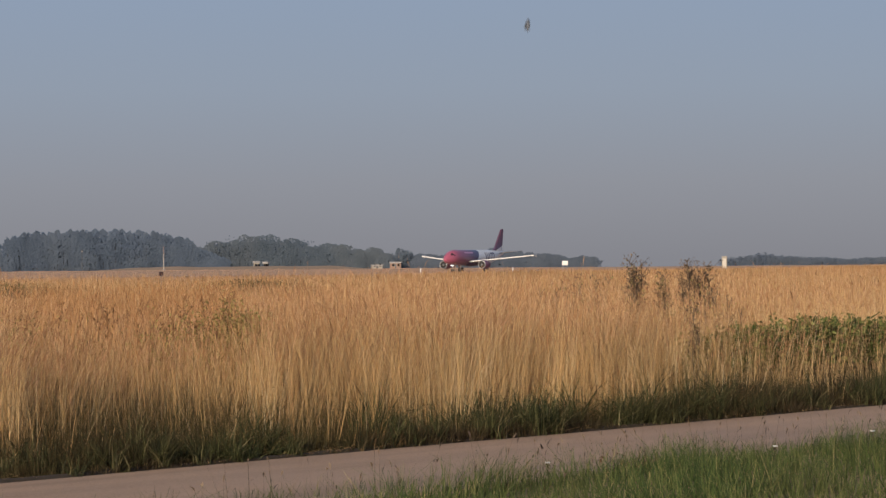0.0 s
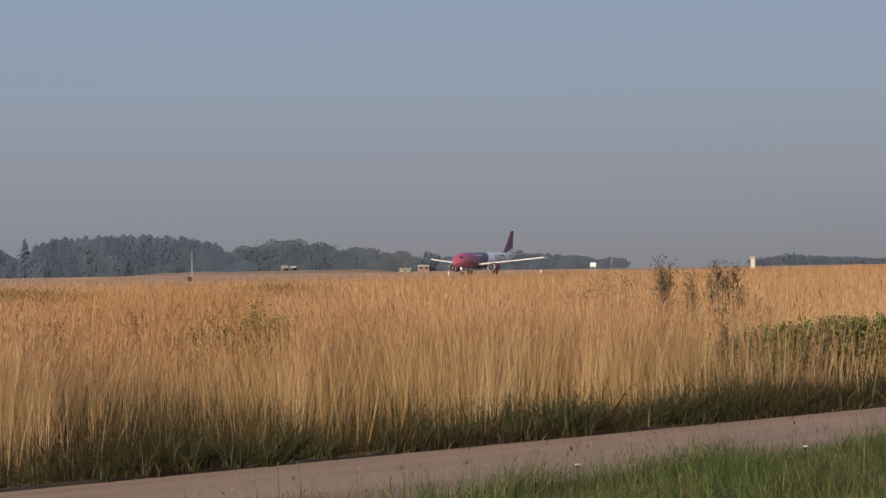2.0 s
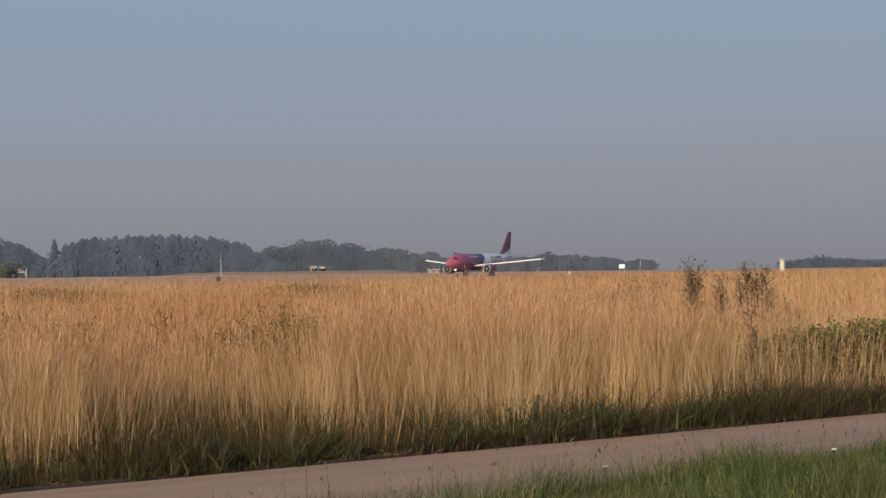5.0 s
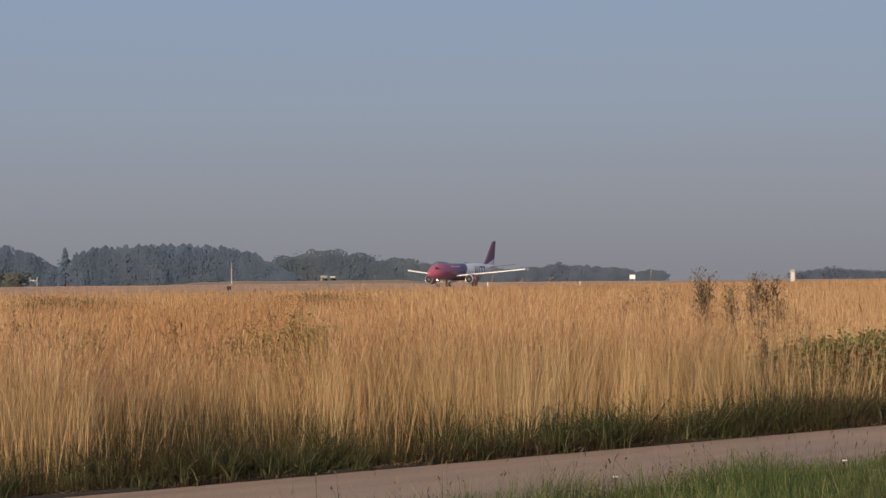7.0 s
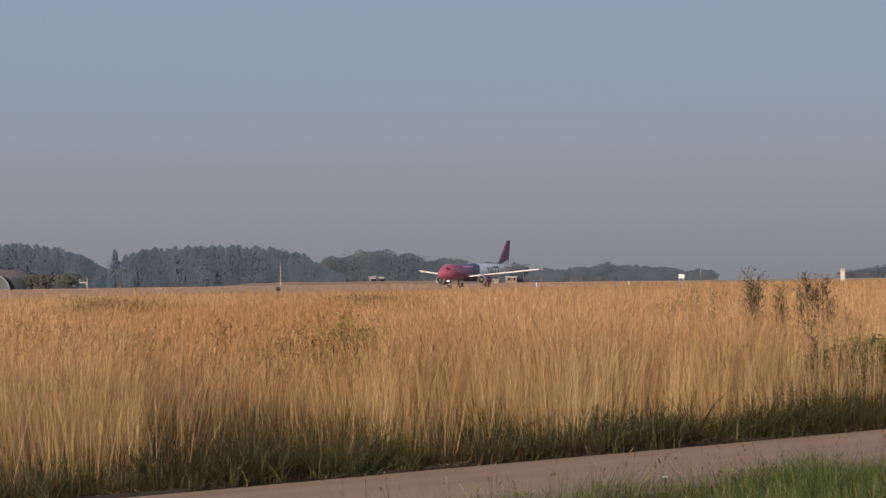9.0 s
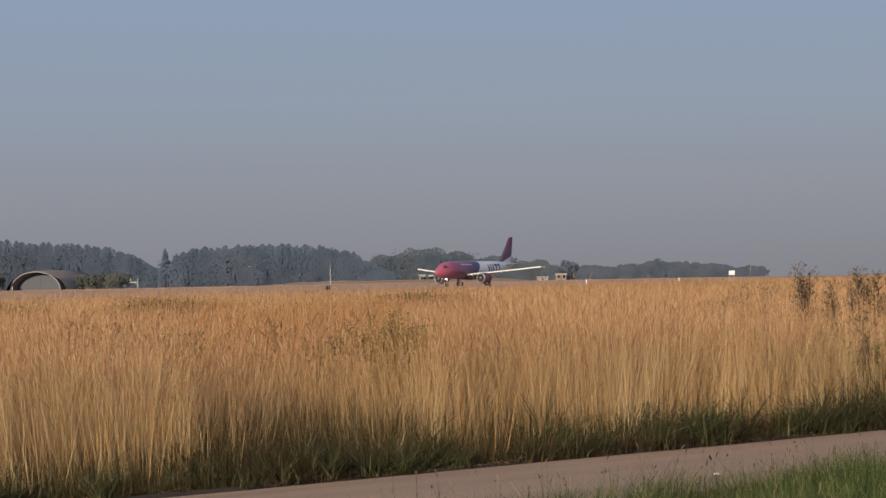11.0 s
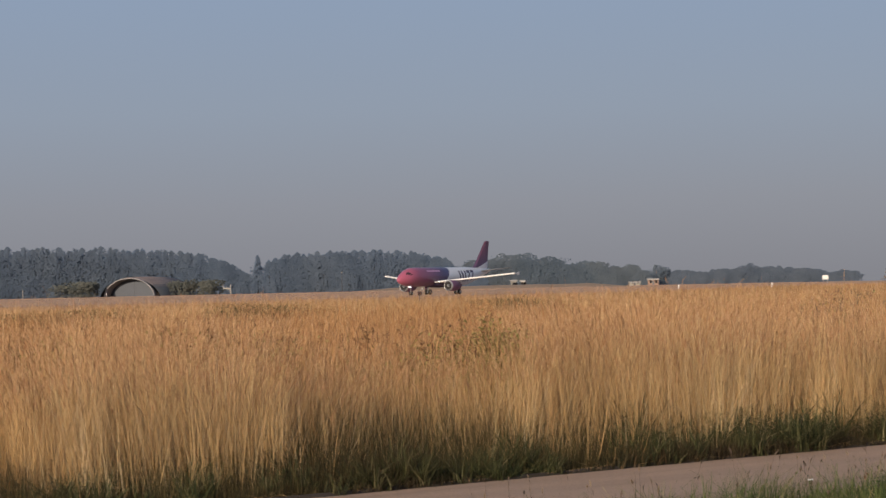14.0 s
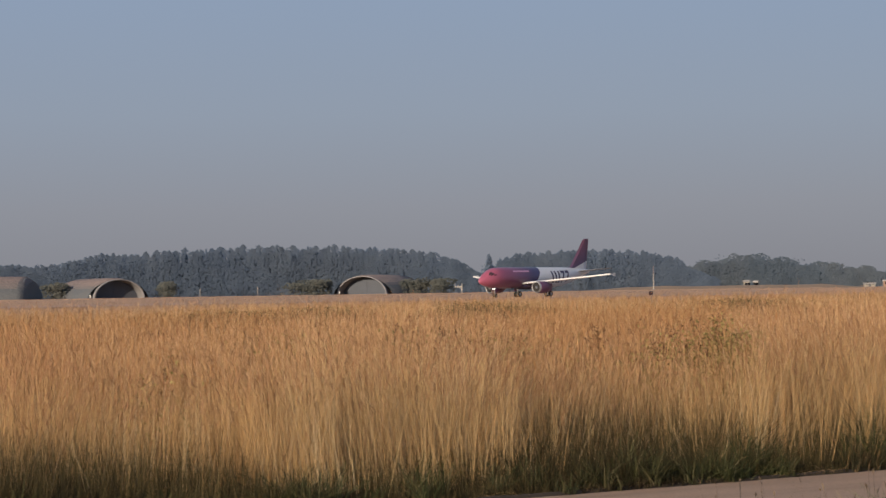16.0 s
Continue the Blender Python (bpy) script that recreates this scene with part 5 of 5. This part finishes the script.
        # engine
        e = part("engine", loft(bmesh.new(), [[Vector((-x, y * 5.75 + r * math.cos(k * math.tau / 22), 1.92 + r * math.sin(k * math.tau / 22))) for k in range(22)]
                                              for x, r in ((10.95, 0.98), (11.2, 1.13), (12.0, 1.22), (13.4, 1.18), (14.6, 0.98), (14.62, 0.75), (15.6, 0.5), (16.2, 0.2))]), pink, t, "magenta engine nacelle")
        bm = bmesh.new()
        loft(bm, [[Vector((-x, y * 5.75 + r * math.cos(k * math.tau / 22), 1.92 + r * math.sin(k * math.tau / 22))) for k in range(22)]
                  for x, r in ((11.2, 1.135), (10.85, 1.06), (10.85, 0.94), (11.15, 0.86))], cap=False)
        part("intake_lip", bm, STEEL, e, "bright metal intake lip")
        part("fan", tube(bmesh.new(), (-10.93, y * 5.75, 1.92), (-10.90, y * 5.75, 1.92), 0.93, 0.9, 20), RUBBER, e)
        part("spinner", tube(bmesh.new(), (-10.9, y * 5.75, 1.92), (-10.6, y * 5.75, 1.92), 0.3, 0.04, 12), STEEL, e)
        part("pylon", loft(bmesh.new(), [[Vector((-x, y * 5.75 + k, z)) for x, z in ((11.8, 3.0), (15.8, 3.2), (15.6, 2.6), (12.2, 2.8))] for k in (-0.15, 0.15)], smooth=False), wing_grey, e)
        # tailplane
        part("tailplane", loft(bmesh.new(), [foil(31.6, 35.6, y * 0.5, 5.0, 0.2), foil(34.9, 36.8, y * 6.2, 5.6, 0.07)]), tail_shade, t)
        # main gear
        g = part("main_gear", tube(bmesh.new(), (-17.7, y * 3.8, 0.55), (-17.4, y * 3.6, 2.9), 0.16, 0.2, 10), STEEL, t)
        for dy in (-0.46, 0.46):
            wheel(t, (-17.7, y * 3.8 + dy, 0.58), 0.58, 0.4)
        part("gear_door", box(bmesh.new(), -18.3, -17.0, y * 4.2 - 0.03, y * 4.2 + 0.03, 1.2, 2.7, 0.02), pink, g)
        lamp = part("landing_light", box(bmesh.new(), -12.28, -12.22, y * 2.6 - 0.04, y * 2.6 + 0.04, 2.74, 2.82, 0.015), LAMP, w, "lit landing light")
    levels = ((28.6, 36.3, 5.2, 0.2), (29.9, 36.35, 5.75, 0.235), (30.7, 36.42, 6.2, 0.235), (35.3, 37.3, 11.6, 0.1), (35.9, 37.3, 11.76, 0.05))
    part("tail_fin", loft(bmesh.new(), [[Vector((-x, yy, z)) for x, yy in ((le, 0), (le + 0.6, th), (te - 1.2, th), (te, 0), (te - 1.2, -th), (le + 0.6, -th))]
                                        for le, te, z, th in levels], smooth=False), hazed_fin_paint, t, "dark magenta tail fin with a white foot")
    g = part("nose_gear", tube(bmesh.new(), (-5.07, 0, 0.38), (-4.9, 0, 2.3), 0.09, 0.13, 10), STEEL, t)
    for dy in (-0.25, 0.25):
        wheel(t, (-5.07, dy, 0.38), 0.38, 0.22)
    for dy in (-0.22, 0.22):
        part("taxi_light", tube(bmesh.new(), (-4.85, dy, 1.72), (-4.72, dy, 1.72), 0.07, 0.10, 12), LAMP, g, "lit taxi light")
    for y in (-0.35, 0.35):
        part("gear_door", box(bmesh.new(), -5.6, -4.6, y - 0.02, y + 0.02, 1.2, 2.1, 0.02), pink, g)
    return t


WHEELS = []


def wheel(parent, c, r, w):
    bm = bmesh.new()
    loft(bm, [[Vector((q * math.cos(k * math.tau / 20), y, q * math.sin(k * math.tau / 20))) for k in range(20)]
              for y, q in ((-w / 2, r * 0.8), (-w / 2 * 0.8, r), (w / 2 * 0.8, r), (w / 2, r * 0.8))])
    ob = part("wheel", bm, RUBBER, parent, "black rubber tyre")
    part("rim", tube(bmesh.new(), (0, -w / 2 - 0.01, 0), (0, w / 2 + 0.01, 0), r * 0.5, r * 0.5, 14), STEEL, ob)
    WHEELS.append((ob, Vector(c), r))


PLANE = airliner()


def fly():
    t = thing("fly", "small dark fly in the air", "insect")
    bm = bmesh.new()
    loft(bm, [[Vector((x, r * math.cos(k * math.tau / 10), r * math.sin(k * math.tau / 10))) for k in range(10)] for x, r in ((-0.006, 0.0006), (-0.003, 0.0022), (0.001, 0.0024), (0.004, 0.0019), (0.0065, 0.0006))])
    part("body", bm, FLY_GREY, t)
    for y in (-1, 1):
        bm = bmesh.new()
        loft(bm, [[Vector((0.001, y * 0.001, 0.002 + k)), Vector((-0.007, y * 0.0015, 0.004 + k)), Vector((-0.006, y * 0.003, 0.004 + k)), Vector((0.002, y * 0.002, 0.003 + k))] for k in (0, 0.0003)], smooth=False)
        part("wing", bm, FLY_GREY, t)
    return t


FLY = fly()


# ---- movement ----
def rolled(t):
    """Metres along the runway, an even speeding up."""
    return -556.2 + 5.362 * t + 0.16755 * t ** 2 - 0.0090216 * t ** 3 + 0.0016007 * t ** 4


def motions():
    rows = []
    for k in range(0, 33):
        t = k * 0.5
        p = HEAD * rolled(t) + LEFT * TRACK
        rows.append((t, pose(p[0], p[1], runway_z(p[0], p[1]) + 0.1, 0, 0, -116.41)))
    walk(PLANE, rows)
    for ob, c, r in WHEELS:
        rows, a, last = [], 0.0, rolled(0)
        for k in range(0, 481):
            s = rolled(k / 30)
            a += min((s - last) / r, 1.4)
            last = s
            rows.append((k / 30, Matrix.Translation(c) @ Matrix.Rotation(a, 4, "Y")))
        walk(ob, rows)
    # the fly darts up out of sight and on over the viewpoint
    walk(FLY, [(0, pose(0.0855, 2.3, 1.934, 0, -70, 80)), (0.1, pose(0.089, 2.3, 1.985, 0, -70, 80)), (0.3, pose(0.11, 2.1, 2.16, 0, -70, 80)), (1, pose(1.5, 0.5, 4.5, 0, -40, 40)), (16, pose(14, -9, 6, 0, 0, -30))])


motions()
